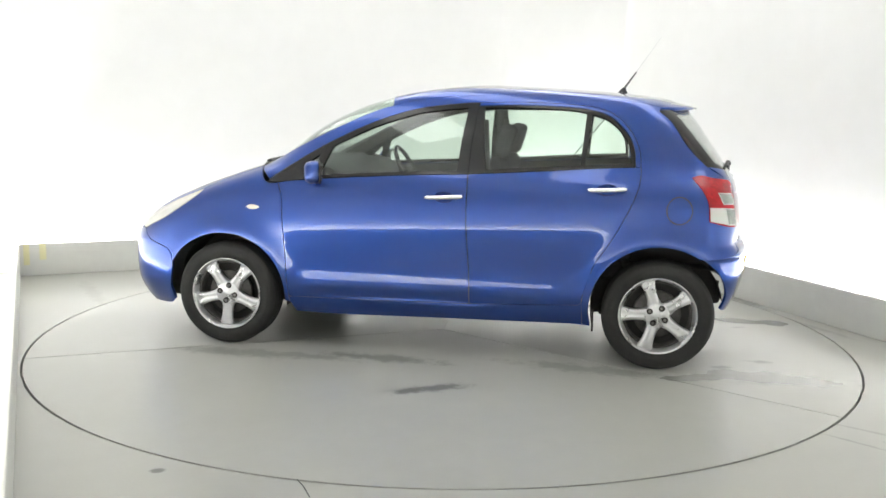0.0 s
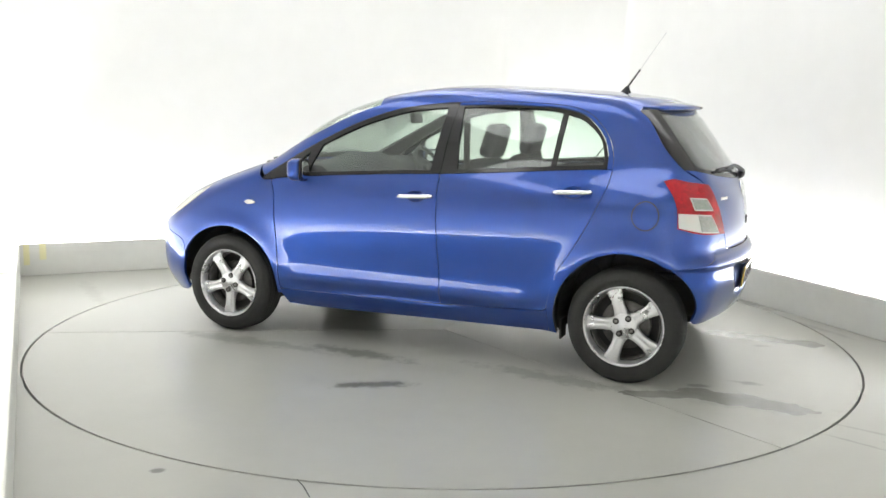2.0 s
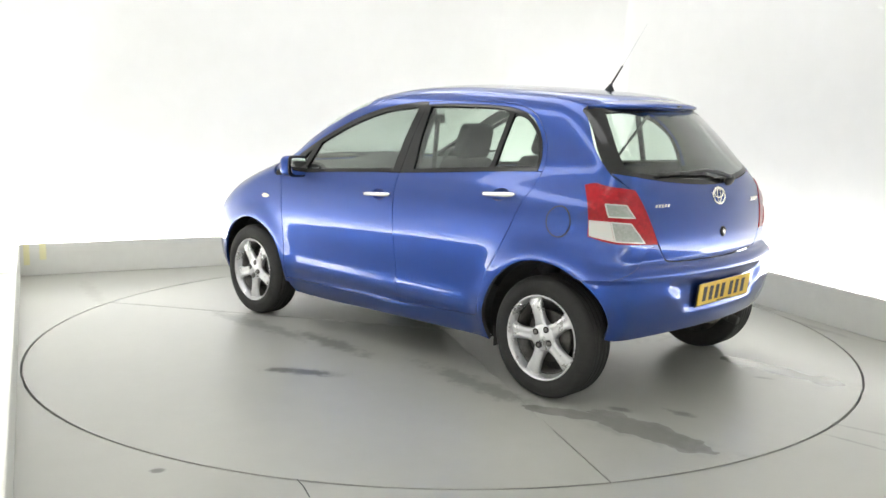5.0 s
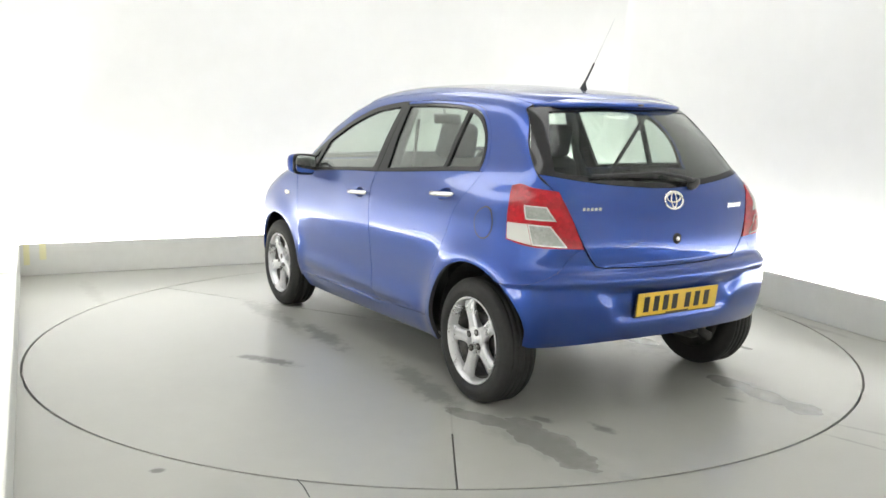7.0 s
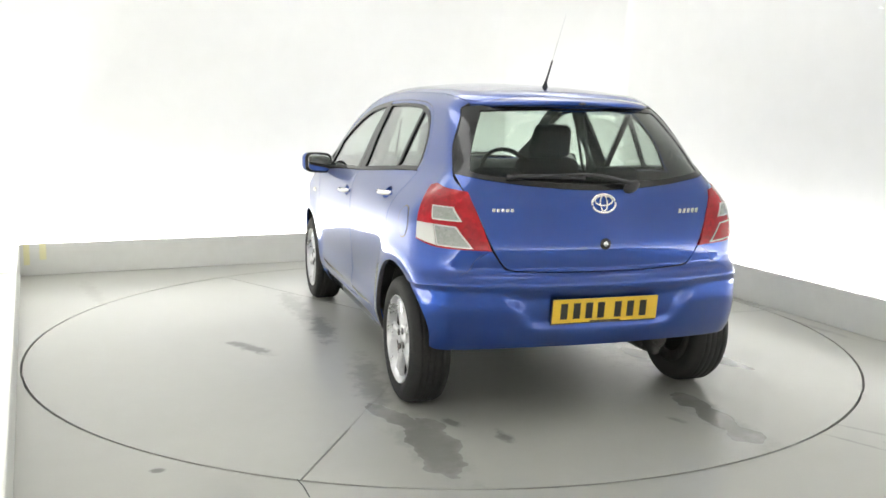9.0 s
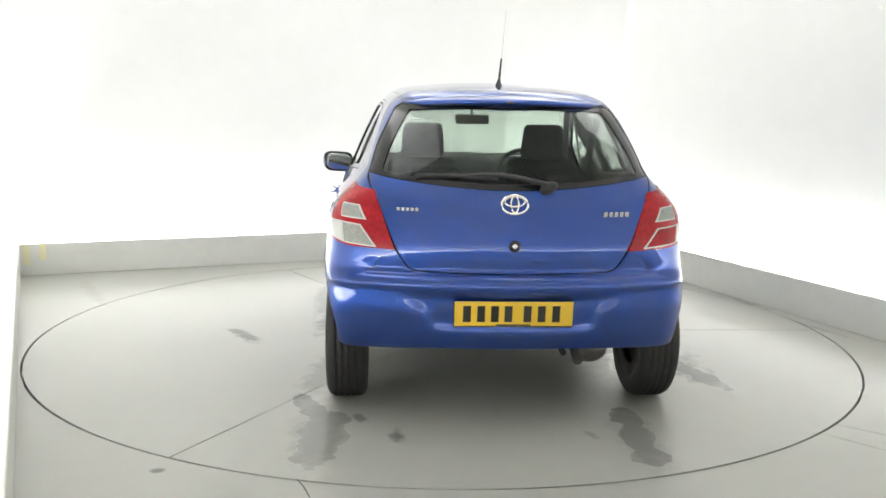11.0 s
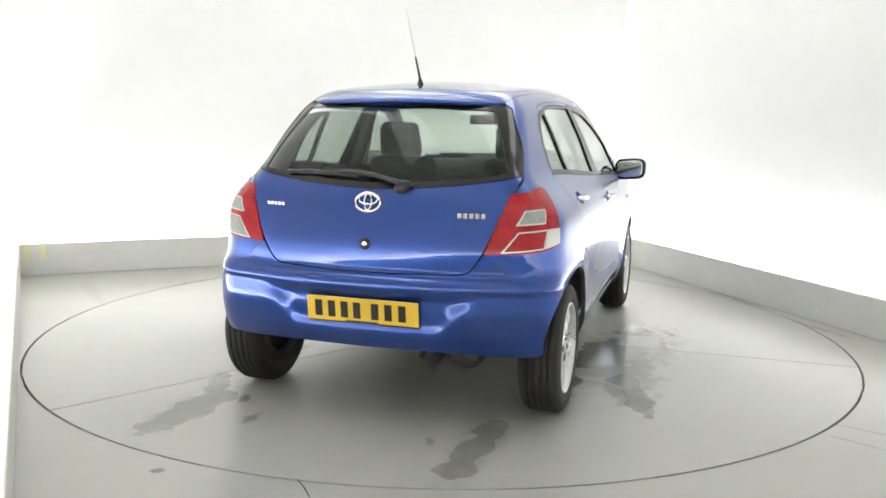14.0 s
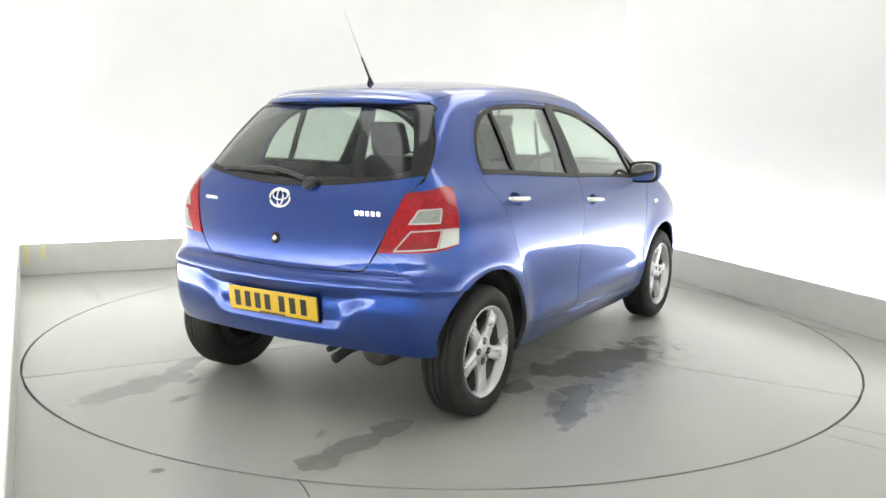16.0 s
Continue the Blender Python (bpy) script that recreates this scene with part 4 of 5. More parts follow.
def wheel_mesh():
    """One wheel about the y axis, its face towards +y."""
    up = Matrix.Rotation(radians(-90), 4, "X")
    w = new("wheel")
    bm = bmesh.new()
    prof = [(0.205, -0.085), (0.235, -0.096), (0.268, -0.094), (0.288, -0.082), (0.2965, -0.066)]
    for g in (-0.045, -0.015, 0.015, 0.045):
        prof += [(0.300, g - 0.012), (0.300, g - 0.005), (0.293, g - 0.003), (0.293, g + 0.003), (0.300, g + 0.005), (0.300, g + 0.012)]
    prof += [(0.2965, 0.066), (0.288, 0.082), (0.268, 0.094), (0.262, 0.0935), (0.258, 0.096), (0.240, 0.096), (0.235, 0.094), (0.213, 0.086), (0.205, 0.080)]
    lathe(bm, [(r if r < 0.25 else r + 0.004, y) for r, y in prof], 72, up)
    part("tyre", bm, RUBBER, w, "black worn tyre", smooth=True)
    bm = bmesh.new()
    lathe(bm, [(0.192, 0.045), (0.198, 0.060), (0.205, 0.074), (0.2105, 0.083), (0.2125, 0.088), (0.2095, 0.091), (0.2055, 0.089), (0.2005, 0.078), (0.192, 0.060), (0.188, 0.045)], 72, up)
    rim = part("rim", bm, ALLOY, w, smooth=True)
    # barrel split from the bright rim; shade in the spoke gaps put into its colour
    bm = bmesh.new()
    lathe(bm, [(0.150, -0.08), (0.206, -0.084), (0.206, -0.076), (0.190, -0.06), (0.186, 0.044), (0.178, 0.044), (0.176, -0.06), (0.150, -0.07)], 64, up)
    part("barrel", bm, DARKSTEEL, w, "inner wheel barrel, its dark tone standing in for shade between the spokes", smooth=True)
    # five broad spokes
    for i in range(5):
        bm = bmesh.new()
        rows = []
        for r, half, y, d in ((0.050, 0.036, 0.0675, 0.035), (0.065, 0.037, 0.068, 0.035), (0.085, 0.031, 0.069, 0.03), (0.115, 0.0295, 0.071, 0.028), (0.150, 0.033, 0.073, 0.025), (0.176, 0.039, 0.0735, 0.025),
                              (0.1955, 0.044, 0.0665, 0.03)):
            prof = [(-half, -d), (-half, -0.010), (-half * 0.80, 0.0), (-half * 0.28, 0.0), (-half * 0.18, -0.0012), (half * 0.18, -0.0012), (half * 0.28, 0.0), (half * 0.80, 0.0), (half, -0.010), (half, -d)]
            rows.append([bm.verts.new((r, y + b, a)) for a, b in prof])
        for a, b in zip(rows, rows[1:]):
            for k in range(9):
                bm.faces.new((a[k], a[k + 1], b[k + 1], b[k]))
        bmesh.ops.recalc_face_normals(bm, faces=bm.faces[:])
        for f in bm.faces:
            f.smooth = True
        bm.transform(Matrix.Rotation(radians(72 * i), 4, "Y"))
        part("spoke", bm, ALLOY, w)
    bm = bmesh.new()
    lathe(bm, [(0.0, 0.0755), (0.022, 0.0755), (0.0255, 0.0735), (0.027, 0.0715), (0.058, 0.0715), (0.068, 0.068), (0.070, 0.03), (0, 0.03)], 40, up)
    part("hub", bm, ALLOY, w, smooth=True)
    for i in range(4):
        a = radians(90 * i + 28)
        # black disc on the hub face stands in for the shaded hollow round the nut
        bm = bmesh.new()
        lathe(bm, [(0.0, 0.0722), (0.0145, 0.0722), (0.0145, 0.074), (0.0165, 0.074), (0.0170, 0.068)], 20, up)
        bm.transform(Matrix.Translation((0.047 * math.cos(a), 0, 0.047 * math.sin(a))))
        nut = part("nut_shade_disc", bm, INK, w, "black disc painted as the shade of a wheel nut recess")
        bm = bmesh.new()
        lathe(bm, [(0.0, 0.0785), (0.0070, 0.0785), (0.0088, 0.076), (0.0088, 0.068)], 12, up)
        bm.transform(Matrix.Translation((0.047 * math.cos(a), 0, 0.047 * math.sin(a))))
        part("wheel_nut", bm, STEEL, w, "dull steel wheel nut", smooth=True)
    # disc toned down as well, as if shaded by the spokes
    bm = bmesh.new()
    lathe(bm, [(0.0, 0.018), (0.125, 0.018), (0.130, 0.014), (0.130, -0.004), (0.0, -0.004)], 48, up)
    part("brake_disc", bm, DARKSTEEL, w, "dull steel brake disc, darkened for the shade behind the spokes", smooth=True)
    bm = bmesh.new()
    lathe(bm, [(0.0, -0.03), (0.183, -0.03), (0.183, -0.036), (0.0, -0.036)], 48, up)
    part("backing", bm, DARKBODY, w)
    return w


def wheels():
    first = wheel_mesh()
    first.parent = CAR
    first.matrix_basis = pose(-1.235, 0.738, 0.3035)
    for x, y, rz, ry in ((1.252, 0.756, 0, 15), (-1.235, -0.738, 180, 20), (1.252, -0.756, 180, -30)):
        copy_thing(first, Matrix.Translation((x, y, 0.3035)) @ Matrix.Rotation(radians(rz), 4, "Z") @ Matrix.Rotation(radians(ry), 4, "Y"))


def liners():
    """Dark inner arches, floor pan, axle, exhaust."""
    for cx, cz in ((-1.23, 0.298), (1.258, 0.277)):
        for s in (1, -1):
            bm = bmesh.new()
            rows = []
            for i in range(25):
                a = radians(-14 + ((186 if cx < 0 else 204)) * i / 24)
                deg = math.degrees(a)
                y0 = 0.78 - (0.11 * max(0, (deg - 95) / 75) if cx < 0 else 0.12 * max(0, (80 - deg) / 80))
                rows.append([bm.verts.new((cx + 0.362 * math.cos(a), s * y, max(0.16, cz + 0.362 * math.sin(a)))) for y in (y0, 0.50)])
            for a, b in zip(rows, rows[1:]):
                bm.faces.new((a[0], b[0], b[1], a[1]))
            bm.faces.new([r[1] for r in rows])
            part("arch_liner", bm, DARKBODY, CAR, "dark wheel arch liner")
    bm = soft_block((-0.85, -0.70, 0.19), (0.86, 0.70, 0.25), 0.02, 2)
    part("floor_pan", bm, DARKBODY, CAR)
    part("rear_floor", soft_block((-1.60, -0.50, 0.30), (-0.86, 0.50, 0.36), 0.02, 2), DARKBODY, CAR)
    part("front_floor", soft_block((0.87, -0.50, 0.18), (1.85, 0.50, 0.24), 0.02, 2), DARKBODY, CAR)
    bm = bmesh.new()
    tube(bm, [(-1.12, -0.62, 0.27), (-1.10, -0.3, 0.26), (-1.10, 0.3, 0.26), (-1.12, 0.62, 0.27)], 0.04, 12)
    part("rear_axle", bm, DARKBODY, CAR, smooth=True)
    for s in (1, -1):
        bm = bmesh.new()
        tube(bm, [(-0.92, s * 0.53, 0.24), (-1.10, s * 0.55, 0.25), (-1.26, s * 0.57, 0.245)], [0.03, 0.045, 0.03], 10)
        part("trailing_arm", bm, DARKBODY, CAR, smooth=True)
    bm = bmesh.new()
    tube(bm, [(-1.22, -0.40, 0.275), (-1.25, -0.40, 0.275), (-1.50, -0.40, 0.275), (-1.53, -0.40, 0.275)], [0.06, 0.085, 0.085, 0.06], 18, 0.8)
    part("silencer", bm, DARKSTEEL, CAR, "dull dark steel exhaust silencer", smooth=True)
    bm = bmesh.new()
    tube(bm, [(-1.38, -0.34, 0.28), (-1.52, -0.32, 0.295), (-1.60, -0.31, 0.290), (-1.69, -0.305, 0.270)], [0.02, 0.02, 0.022, 0.024], 14)
    part("exhaust_pipe", bm, DARKBODY, CAR, "dark exhaust tailpipe", smooth=True)
    bm = bmesh.new()
    tube(bm, [(-1.55, -0.245, 0.33), (-1.60, -0.245, 0.30), (-1.66, -0.245, 0.295)], 0.014, 8)
    part("tow_eye", bm, DARKBODY, CAR, smooth=True)
    for s in (1, -1):
        part("mud_flap", soft_block((-0.890, s * 0.72 - 0.05, 0.160), (-0.880, s * 0.72 + 0.05, 0.27), 0.004, 2), DARKBODY, CAR, "short black mud flap")


def handle(door, x0, x1, z, s):
    """A bright bar over a dark cup, on a door."""
    xm, L = (x0 + x1) / 2, abs(x1 - x0)
    y = float(round_side(np.array([(xm, z)]))[0, 1])
    shape = cup(round(xm, 3), z - 0.002)

    def hollow(q):
        r2 = ((q[:, 0] - round(xm, 3)) / 0.056) ** 2 + ((q[:, 1] - z + 0.002) / 0.031) ** 2
        return -0.036 * np.clip(1 - r2, 0, 1) ** 0.6
    sheet("handle_cup", shape, round_side, [BLUE], door, gap=-0.001, raise_by=-0.001, thick=0.004, step=0.008, mirror=s < 0, bulge=hollow, label="blue grip hollow")
    bm = bmesh.new()
    tilt = 0.045
    tube(bm, [(xm + L * k, s * (y + d), z + tilt * -L * k) for k, d in ((-0.5, 0.004), (-0.46, 0.018), (-0.35, 0.028), (-0.1, 0.032), (0.15, 0.032), (0.38, 0.028), (0.46, 0.018), (0.5, 0.004))],
         [0.009, 0.012, 0.013, 0.013, 0.013, 0.013, 0.012, 0.009], 12, 1.0)
    part("door_handle", bm, CHROME, door, "chrome door handle", smooth=True)


def mirror_part(door, s):
    """Door mirror: blue shell, black foot, glass."""
    m = Matrix.Translation((0.685, s * 0.897, 1.014)) @ Matrix.Rotation(radians(19 if s > 0 else -9), 4, "Z")
    bm = bmesh.new()
    bmesh.ops.create_uvsphere(bm, u_segments=32, v_segments=20, radius=1)
    for v in bm.verts:
        c = v.co
        e = 0.55
        f = lambda t: math.copysign(abs(t) ** e, t)
        # blunt to the rear, domed to the front
        x = f(c.x) * 0.030 if c.x < 0 else c.x ** 0.8 * 0.062
        v.co = (x, f(c.y) * 0.098, f(c.z) * 0.066 + 0.006 * f(c.y) * s)
    bm.transform(m)
    shell = part("door_mirror", bm, BLUE, CAR, "door mirror with blue shell and black base", smooth=True)
    bm = bmesh.new()
    bmesh.ops.create_uvsphere(bm, u_segments=32, v_segments=12, radius=1)
    for v in bm.verts:
        c = v.co
        f = lambda t: math.copysign(abs(t) ** 0.5, t)
        v.co = (c.x * 0.014 - 0.027, f(c.y) * 0.1005, f(c.z) * 0.0685 + 0.006 * f(c.y) * s)
    bm.transform(m)
    part("mirror_surround", bm, GLOSS_BLACK, shell, smooth=True)
    bm = bmesh.new()
    bmesh.ops.create_uvsphere(bm, u_segments=32, v_segments=12, radius=1)
    for v in bm.verts:
        c = v.co
        f = lambda t: math.copysign(abs(t) ** 0.5, t)
        v.co = (c.x * 0.003 - 0.0395, f(c.y) * 0.084, f(c.z) * 0.053 + 0.006 * f(c.y) * s)
    bm.transform(m)
    part("mirror_glass", bm, CHROME, shell, "mirror glass", smooth=True)
    bm = bmesh.new()
    tube(bm, [(0.75, s * 0.765, 0.985), (0.73, s * 0.80, 0.972), (0.705, s * 0.85, 0.965), (0.69, s * 0.89, 0.975)], [0.030, 0.026, 0.024, 0.022], 12, 0.7)
    part("mirror_foot", bm, BLACK, shell, "black mirror foot", smooth=True)


def rear_details(gate, bumper):
    # plate with plain bars
    def back(y, z):
        return Vector(from_back(np.array([(y, z)]))[0])
    lean = math.atan2(-0.014, 0.11)
    m = Matrix.Translation((-1.757, 0, 0.498)) @ Matrix.Rotation(lean, 4, "Y")
    plate = part("number_plate", soft_block((-0.004, -0.26, -0.0555), (0.003, 0.26, 0.0555), 0.002, 2, m), YELLOW, CAR, "yellow number plate with dark bars")
    for i, y in enumerate((0.205, 0.143, 0.083, 0.024, -0.060, -0.122, -0.186)):
        part("bar", soft_block((-0.0055, y - 0.017, -0.037), (-0.0035, y + 0.017, 0.037), 0.0006, 1, m), INK, plate)
    part("maker_strip", soft_block((-0.0055, -0.075, -0.0535), (-0.0035, 0.075, -0.0475), 0.0006, 1, m), INK, plate)
    part("plate_backing", soft_block((0.004, -0.262, -0.066), (0.012, 0.262, 0.05), 0.002, 1, m), BLACK, bumper)
    bm = bmesh.new()
    # emblem: an oval ring with two plain ovals in it
    def oval(bm, cy, cz, ry, rz, r):
        pts = [(0, cy + ry * math.cos(2 * math.pi * i / 40), cz + rz * math.sin(2 * math.pi * i / 40)) for i in range(41)]
        tube(bm, pts, r, 8)
    oval(bm, 0, 0, 0.058, 0.041, 0.0062)
    oval(bm, 0, 0.013, 0.044, 0.022, 0.0045)
    oval(bm, 0, 0.002, 0.017, 0.036, 0.0045)
    p = back(0, 0.968)
    bm.transform(Matrix.Translation(p + Vector((-0.003, 0, 0))) @ Matrix.Rotation(radians(11), 4, "Y"))
    part("emblem", bm, BADGE, gate, "chrome oval emblem", smooth=True)
    # two plain bright bars where the lettering stands
    for y0, y1, z, h in ((0.515, 0.415, 0.940, 0.015), (-0.395, -0.520, 0.925, 0.024)):
        ym = (y0 + y1) / 2
        n = 5
        badge = None
        p0, p1 = back(y0, z), back(y1, z)
        for k in range(n):
            c = p0.lerp(p1, (k + 0.5) / n)
            c = back(c.y, z)
            w = abs(y1 - y0) / n * 0.36
            ang = math.atan2(p1.x - p0.x, p1.y - p0.y)
            bm = soft_block((-0.004, -w, -h / 2), (0.004, w, h / 2), 0.001, 1,
                            Matrix.Translation(c) @ Matrix.Rotation(-ang, 4, "Z") @ Matrix.Rotation(radians(10), 4, "Y"))
            if badge is None:
                badge = part("badge", bm, BADGE, CAR, "small chrome badge of plain bars")
            else:
                part("bar", bm, BADGE, badge)
    # lock
    p = back(0, 0.790)
    bm = bmesh.new()
    lathe(bm, [(0, 0.006), (0.022, 0.006), (0.026, 0.002), (0.026, -0.01)], 28, Matrix.Translation(p) @ Matrix.Rotation(radians(-90), 4, "Y"))
    lock = part("lock", bm, GLOSS_BLACK, CAR, "black round lock with bright barrel", smooth=True)
    bm = bmesh.new()
    lathe(bm, [(0, 0.009), (0.010, 0.009), (0.012, 0.006), (0.012, 0.0)], 20, Matrix.Translation(p) @ Matrix.Rotation(radians(-90), 4, "Y"))
    part("barrel", bm, CHROME, lock, smooth=True)
    # wiper: pivot cap, curved arm, blade
    p = back(-0.150, 1.040) + Vector((-0.018, 0, 0))
    bm = bmesh.new()
    bmesh.ops.create_uvsphere(bm, u_segments=20, v_segments=12, radius=1, matrix=Matrix.Translation(p) @ Matrix.Rotation(radians(-25), 4, "X") @ Matrix.Diagonal((0.022, 0.042, 0.026, 1)))
    wiper = part("rear_wiper", bm, BLACK, CAR, "black rear wiper at rest", smooth=True)
    pts, rad = [], []
    for k in range(15):
        t = k / 14
        y = -0.140 + 0.42 * t
        z = 1.052 + 0.050 * math.sin(min(1, t * 1.6) * math.pi * 0.5) - 0.018 * t
        c = back(y, z)
        pts.append(c + Vector((-0.030 + 0.010 * t, 0, 0.004)))
        rad.append(0.016 - 0.008 * t)
    bm = bmesh.new()
    tube(bm, pts, rad, 10, 0.7)
    part("arm", bm, BLACK, wiper, smooth=True)
    pts = []
    for k in range(13):
        t = k / 12
        y = 0.07 + 0.36 * t
        pts.append(back(y, 1.078 + 0.006 * math.sin(t * math.pi) + 0.004 * t) + Vector((-0.012, 0, 0)))
    bm = bmesh.new()
    tube(bm, pts, 0.007, 8, 1.4)
    part("blade", bm, BLACK, wiper, smooth=True)
    part("washer_jet", soft_block((-1.452, -0.016, 1.404), (-1.428, 0.016, 1.414), 0.004, 2), BLACK, gate, "small black washer jet")


def aerial():
    bm = bmesh.new()
    rows = []
    for x0, x1, w, z in ((-1.045, -0.955, 0.022, 1.476), (-1.04, -0.968, 0.019, 1.492), (-1.028, -0.992, 0.010, 1.515), (-1.026, -1.006, 0.006, 1.53)):
        rows.append([bm.verts.new(v) for v in ((x0, 0, z), ((x0 + x1) / 2, w, z), (x1, 0, z), ((x0 + x1) / 2, -w, z))])
    for a, b in zip(rows, rows[1:]):
        for k in range(4):
            bm.faces.new((a[k], a[(k + 1) % 4], b[(k + 1) % 4], b[k]))
    bm.faces.new(rows[-1])
    bm.faces.new(rows[0][::-1])
    bmesh.ops.recalc_face_normals(bm, faces=bm.faces[:])
    a = part("aerial", bm, BLACK, CAR, "thin black roof aerial on a small foot")
    bm = bmesh.new()
    tube(bm, [(-1.016, 0, 1.525), (-1.085, 0, 1.625)], [0.006, 0.0042], 8)
    part("aerial_spring", bm, BLACK, a, smooth=True)
    bm = bmesh.new()
    tube(bm, [(-1.085, 0, 1.625), (-1.225, 0, 1.835)], [0.0016, 0.0011], 6)
    part("mast", bm, ALLOY, a, "thin grey mast", smooth=True)


def cowl():
    """Black scuttle under the windscreen with two resting wipers."""
    pts = []
    for k in range(-10, 11):
        y = 0.66 * k / 10
        x = 1.06 + 0.098 * (1 - (k / 10) ** 2)
        pts.append(tuple(Vector(from_top(np.array([(x, y)]))[0]) + Vector((0, 0, -0.002))))
    bm = bmesh.new()
    tube(bm, pts, 0.014, 8, 0.6)
    part("scuttle", bm, BLACK, CAR, "black plastic scuttle strip", smooth=True)
    for y0, y1 in ((0.55, 0.02), (0.0, -0.50)):
        pts = []
        for k in range(9):
            t = k / 8
            y = y0 + (y1 - y0) * t
            x = 1.055 + 0.095 * (1 - (y / 0.66) ** 2) - 0.025 * t
            pts.append(tuple(Vector(from_top(np.array([(x, y)]))[0]) + Vector((0.006, 0, 0.009))))
        bm = bmesh.new()
        tube(bm, pts, [0.011] * 3 + [0.008] * 6, 8)
        part("front_wiper", bm, BLACK, CAR, "black windscreen wiper", smooth=True)


def seat(x, y):
    """A front seat: cushion, raked back, headrest."""
    s = new("seat")
    s.parent = CAR
    s.matrix_basis = pose(x, y, 0)
    part("cushion", soft_block((-0.25, -0.25, 0.42), (0.27, 0.25, 0.56), 0.05, 4), CLOTH, s, smooth=True)
    lean = Matrix.Translation((-0.22, 0, 0.52)) @ Matrix.Rotation(radians(-17), 4, "Y")
    bm = soft_block((-0.06, -0.235, 0.0), (0.06, 0.235, 0.60), 0.05, 4)
    for v in bm.verts:
        v.co.y *= 1 - 0.16 * max(0, v.co.z - 0.15) / 0.45
    bm.transform(lean)
    part("backrest", bm, CLOTH, s, smooth=True)
    bm = soft_block((-0.045, -0.125, 0.61), (0.045, 0.125, 0.81), 0.035, 4)
    for v in bm.verts:
        v.co.y *= 1 - 0.10 * max(0, v.co.z - 0.65) / 0.15
    bm.transform(lean)
    part("headrest", bm, CLOTH, s, "dark cloth headrest", smooth=True)
    for k in (-0.05, 0.05):
        bm = bmesh.new()
        tube(bm, [(0, k, 0.56), (0, k, 0.66)], 0.006, 8)
        bm.transform(lean)
        part("post", bm, CHROME, s, smooth=True)
    return s


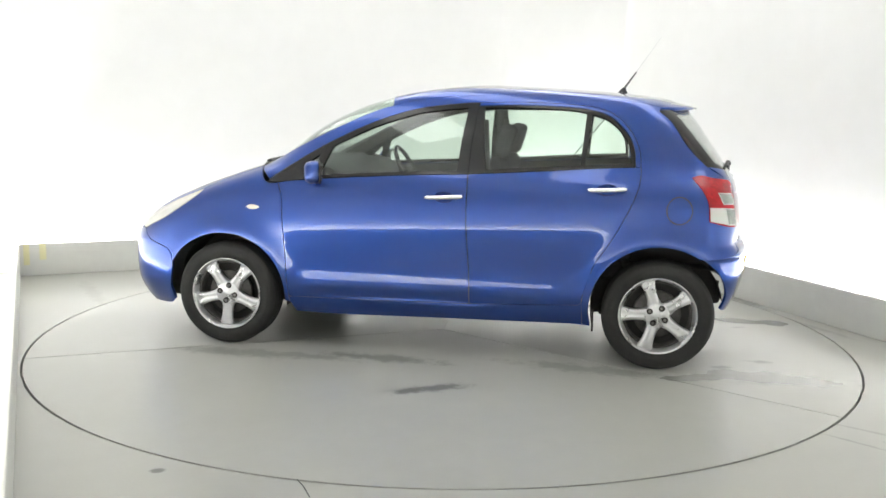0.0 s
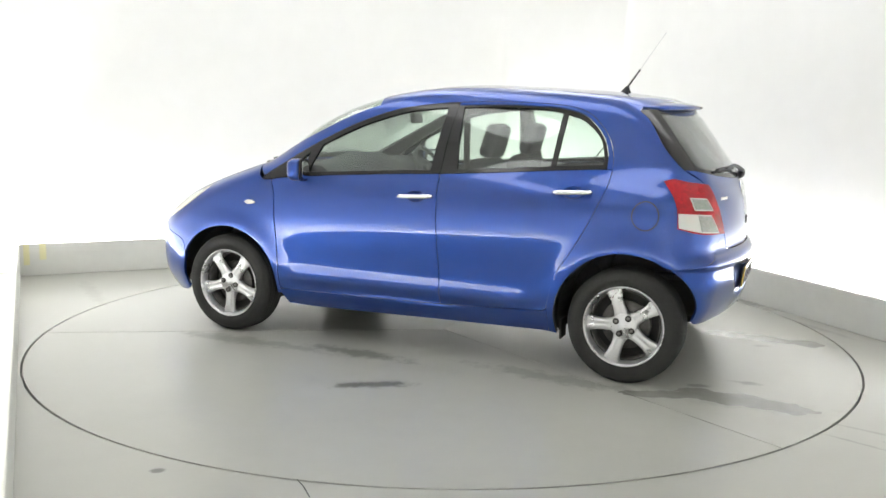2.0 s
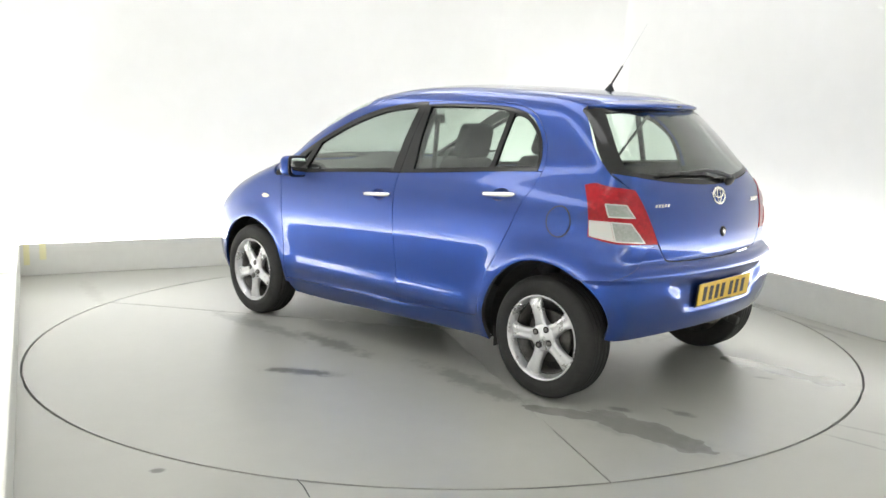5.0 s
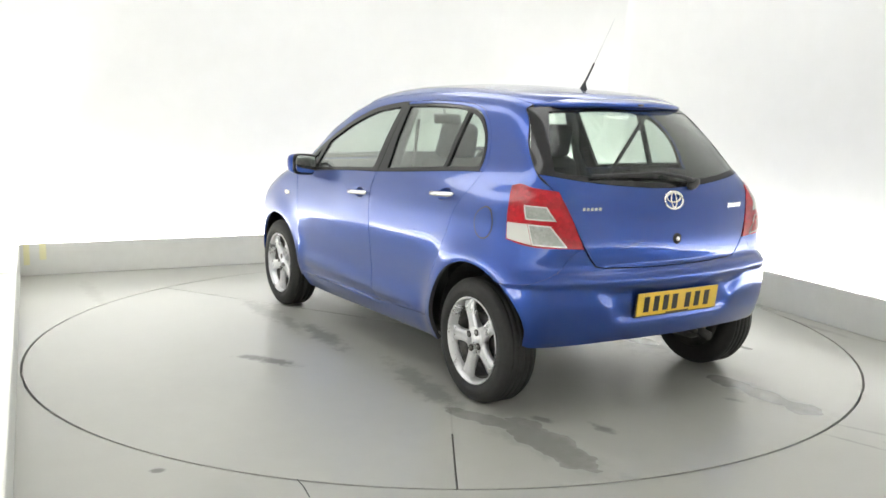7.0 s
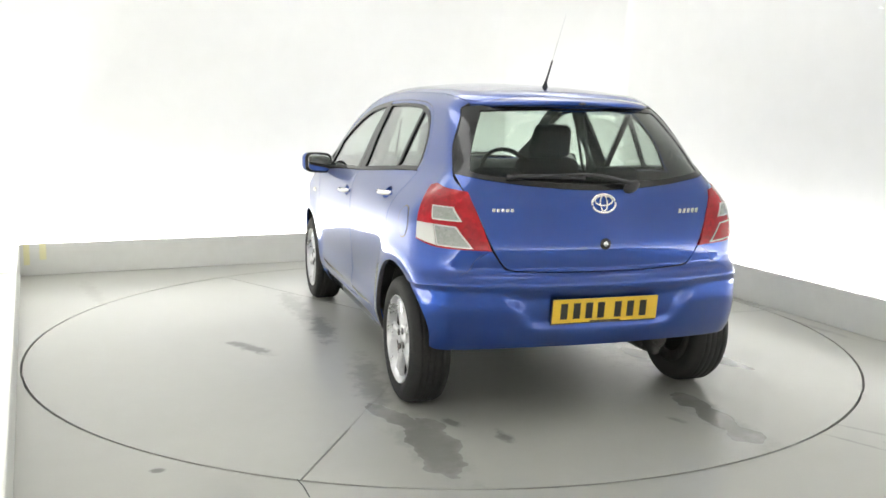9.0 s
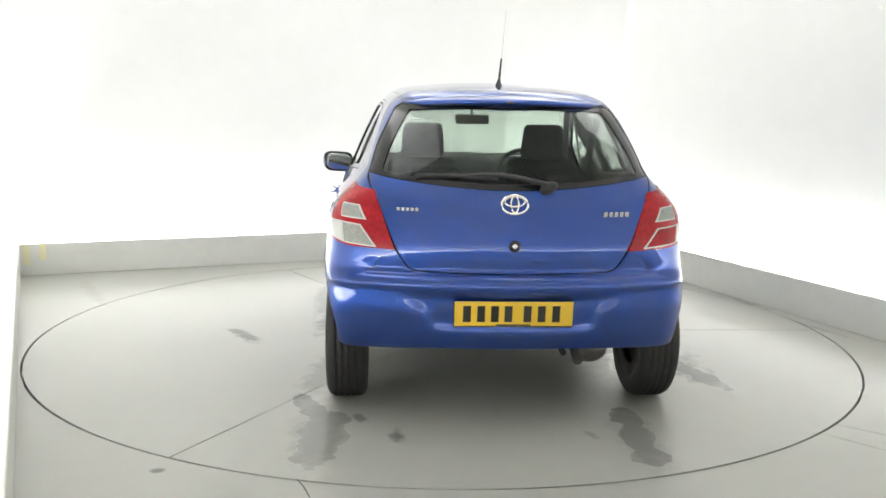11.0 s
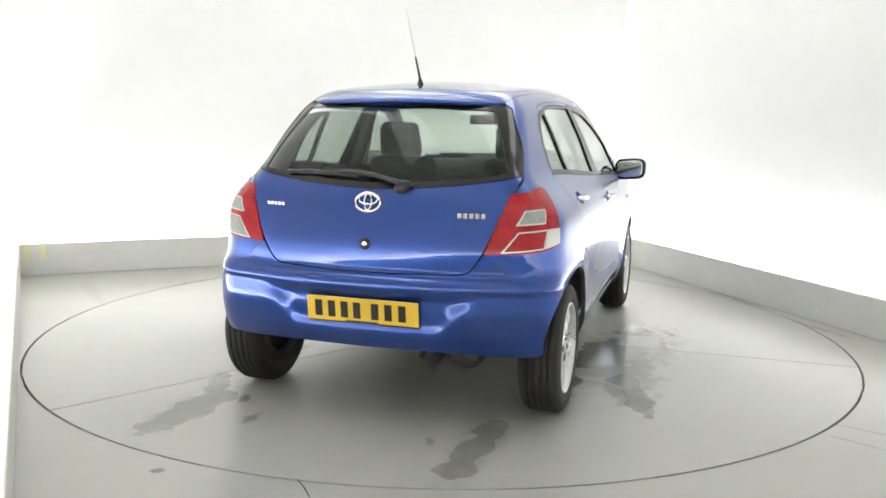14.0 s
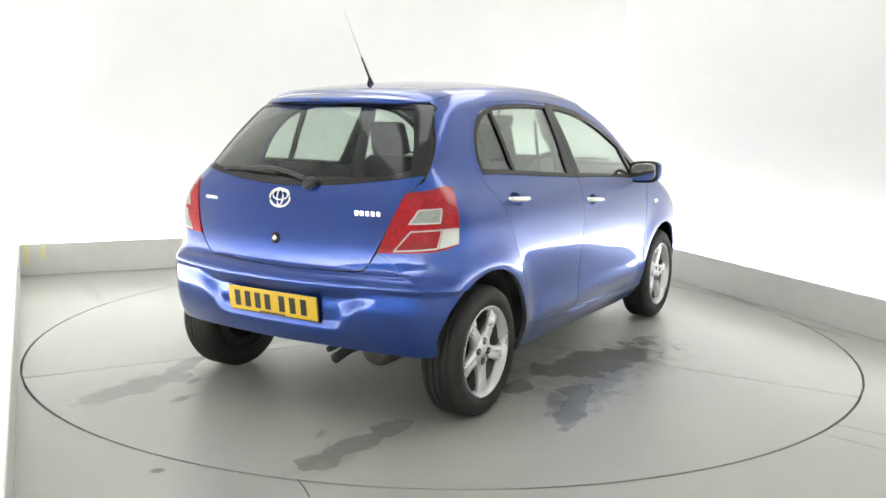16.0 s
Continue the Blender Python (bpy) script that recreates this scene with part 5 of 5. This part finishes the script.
def cabin():
    seat(0.10, 0.35)
    seat(0.10, -0.35)
    # rear bench
    b = new("rear_bench")
    b.parent = CAR
    part("cushion", soft_block((-1.05, -0.58, 0.42), (-0.58, 0.58, 0.58), 0.05, 3), CLOTH, b, smooth=True)
    lean = Matrix.Translation((-1.02, 0, 0.52)) @ Matrix.Rotation(radians(-18), 4, "Y")
    part("backrest", soft_block((-0.06, -0.58, 0.0), (0.06, 0.58, 0.53), 0.05, 3, lean), CLOTH, b, smooth=True)
    for y in (-0.32, 0.32):
        part("headrest", soft_block((-0.045, y - 0.12, 0.50), (0.045, y + 0.12, 0.60), 0.03, 3, lean), CLOTH, b, smooth=True)
    # dashboard with a hump over the middle, and the screen shelf
    bm = bmesh.new()
    rows = []
    for i in range(25):
        y = -0.70 + 1.40 * i / 24
        hump = 0.060 * math.exp(-(y / 0.20) ** 2)
        rows.append([bm.verts.new((x, y, z + hump * h)) for x, z, h in ((1.08, 0.80, 0), (1.06, 0.99, 0.3), (0.86, 1.035, 0.8), (0.66, 1.03, 1), (0.58, 0.985, 1), (0.56, 0.88, 0.5), (0.62, 0.70, 0), (0.75, 0.55, 0))])
    for a, c in zip(rows, rows[1:]):
        for k in range(7):
            bm.faces.new((a[k], c[k], c[k + 1], a[k + 1]))
    bmesh.ops.recalc_face_normals(bm, faces=bm.faces[:])
    part("dashboard", bm, TRIM, CAR, "dark grey moulded dashboard", smooth=True)
    # steering wheel on the right-hand side
    m = Matrix.Translation((0.42, -0.36, 0.955)) @ Matrix.Rotation(radians(-62), 4, "Y")
    bm = bmesh.new()
    tube(bm, [(0.18 * math.cos(2 * math.pi * i / 40), 0.18 * math.sin(2 * math.pi * i / 40), 0) for i in range(41)], 0.015, 10)
    bm.transform(m)
    w = part("steering_wheel", bm, BLACK, CAR, "black steering wheel with three spokes", smooth=True)
    part("boss", soft_block((-0.07, -0.065, -0.02), (0.05, 0.065, 0.02), 0.018, 3, m), BLACK, w, smooth=True)
    for a in (90, -90, 180):
        c, s_ = math.cos(radians(a)), math.sin(radians(a))
        bm = bmesh.new()
        tube(bm, [(0.05 * c, 0.05 * s_, 0), (0.175 * c, 0.175 * s_, 0)], 0.014, 8, 0.5)
        bm.transform(m)
        part("spoke", bm, TRIM, w, smooth=True)
    bm = bmesh.new()
    tube(bm, [(0.42, -0.36, 0.93), (0.62, -0.36, 0.83)], 0.035, 12)
    part("column", bm, TRIM, w, smooth=True)
    # inside mirror
    im = part("inside_mirror", soft_block((-0.015, -0.115, -0.032), (0.018, 0.115, 0.032), 0.014, 3, pose(0.36, 0, 1.318, 0, 8, 12)), BLACK, CAR, "black inside mirror", smooth=True)
    bm = bmesh.new()
    tube(bm, [(0.375, 0, 1.325), (0.42, 0, 1.40)], 0.009, 8)
    part("stalk", bm, BLACK, im, smooth=True)
    # parcel shelf and inner trims of the tail
    part("parcel_shelf", soft_block((-1.54, -0.55, 1.000), (-1.18, 0.55, 1.018), 0.006, 2), TRIM, CAR)
    part("boot_floor", soft_block((-1.62, -0.56, 0.50), (-0.95, 0.56, 0.53), 0.01, 2), TRIM, CAR)
    for s in (1, -1):
        v = part("sun_visor", soft_block((0.16, s * 0.33 - 0.17, 1.398), (0.30, s * 0.33 + 0.17, 1.412), 0.006, 2), HEADLINER, CAR)
        # belt and middle pillar trim
        bm = bmesh.new()
        tube(bm, [(-0.20, s * 0.575, 1.38), (-0.19, s * 0.62, 1.25), (-0.18, s * 0.70, 1.02), (-0.18, s * 0.74, 0.80)], 0.035, 10, 1.0)
        part("pillar_trim", bm, TRIM, CAR, smooth=True)
        bm = bmesh.new()
        tube(bm, [(-0.23, s * 0.555, 1.32), (-0.25, s * 0.60, 1.05), (-0.26, s * 0.66, 0.75)], 0.020, 8, 0.15)
        part("seat_belt", bm, INK, CAR, smooth=True)
    # the rear belt drawn across its window
    bm = bmesh.new()
    tube(bm, [(-0.935, -0.525, 1.365), (-0.90, -0.53, 1.325), (-0.70, -0.53, 1.075), (-0.62, -0.50, 0.93)], 0.020, 8, 0.2)
    part("seat_belt", bm, INK, CAR, smooth=True)


for side in (False, True):
    d1, d2 = flank(side)
    sg = -1 if side else 1
    handle(d1, 0.066, -0.150, 0.894, sg)
    handle(d2, -0.832, -1.040, 0.960, sg)
    mirror_part(d1, sg)
bumper, tail_mid, tail_mirror = rear_end()
tail_lamps(tail_mid, tail_mirror)
gate = tailgate()
top_panels()
wheels()
liners()
rear_details(gate, bumper)
aerial()
cowl()
cabin()
for piece in CAR.children:
    if not piece.name.startswith("wheel"):
        piece.location.z += LIFT


# ---- what moves: the table turns steadily, and carries the car ----
def motions():
    rows_t, rows_c = [], []
    for i in range(9):
        t = 2.0 * i
        turn = Matrix.Rotation(radians(START + SPEED * t), 4, "Z")
        rows_t.append((t, turn))
        rows_c.append((t, turn @ Matrix.Translation((-CAR_OFF[0], -CAR_OFF[1], 0.0))))
    walk(TABLE, rows_t)
    walk(CAR, rows_c)


motions()
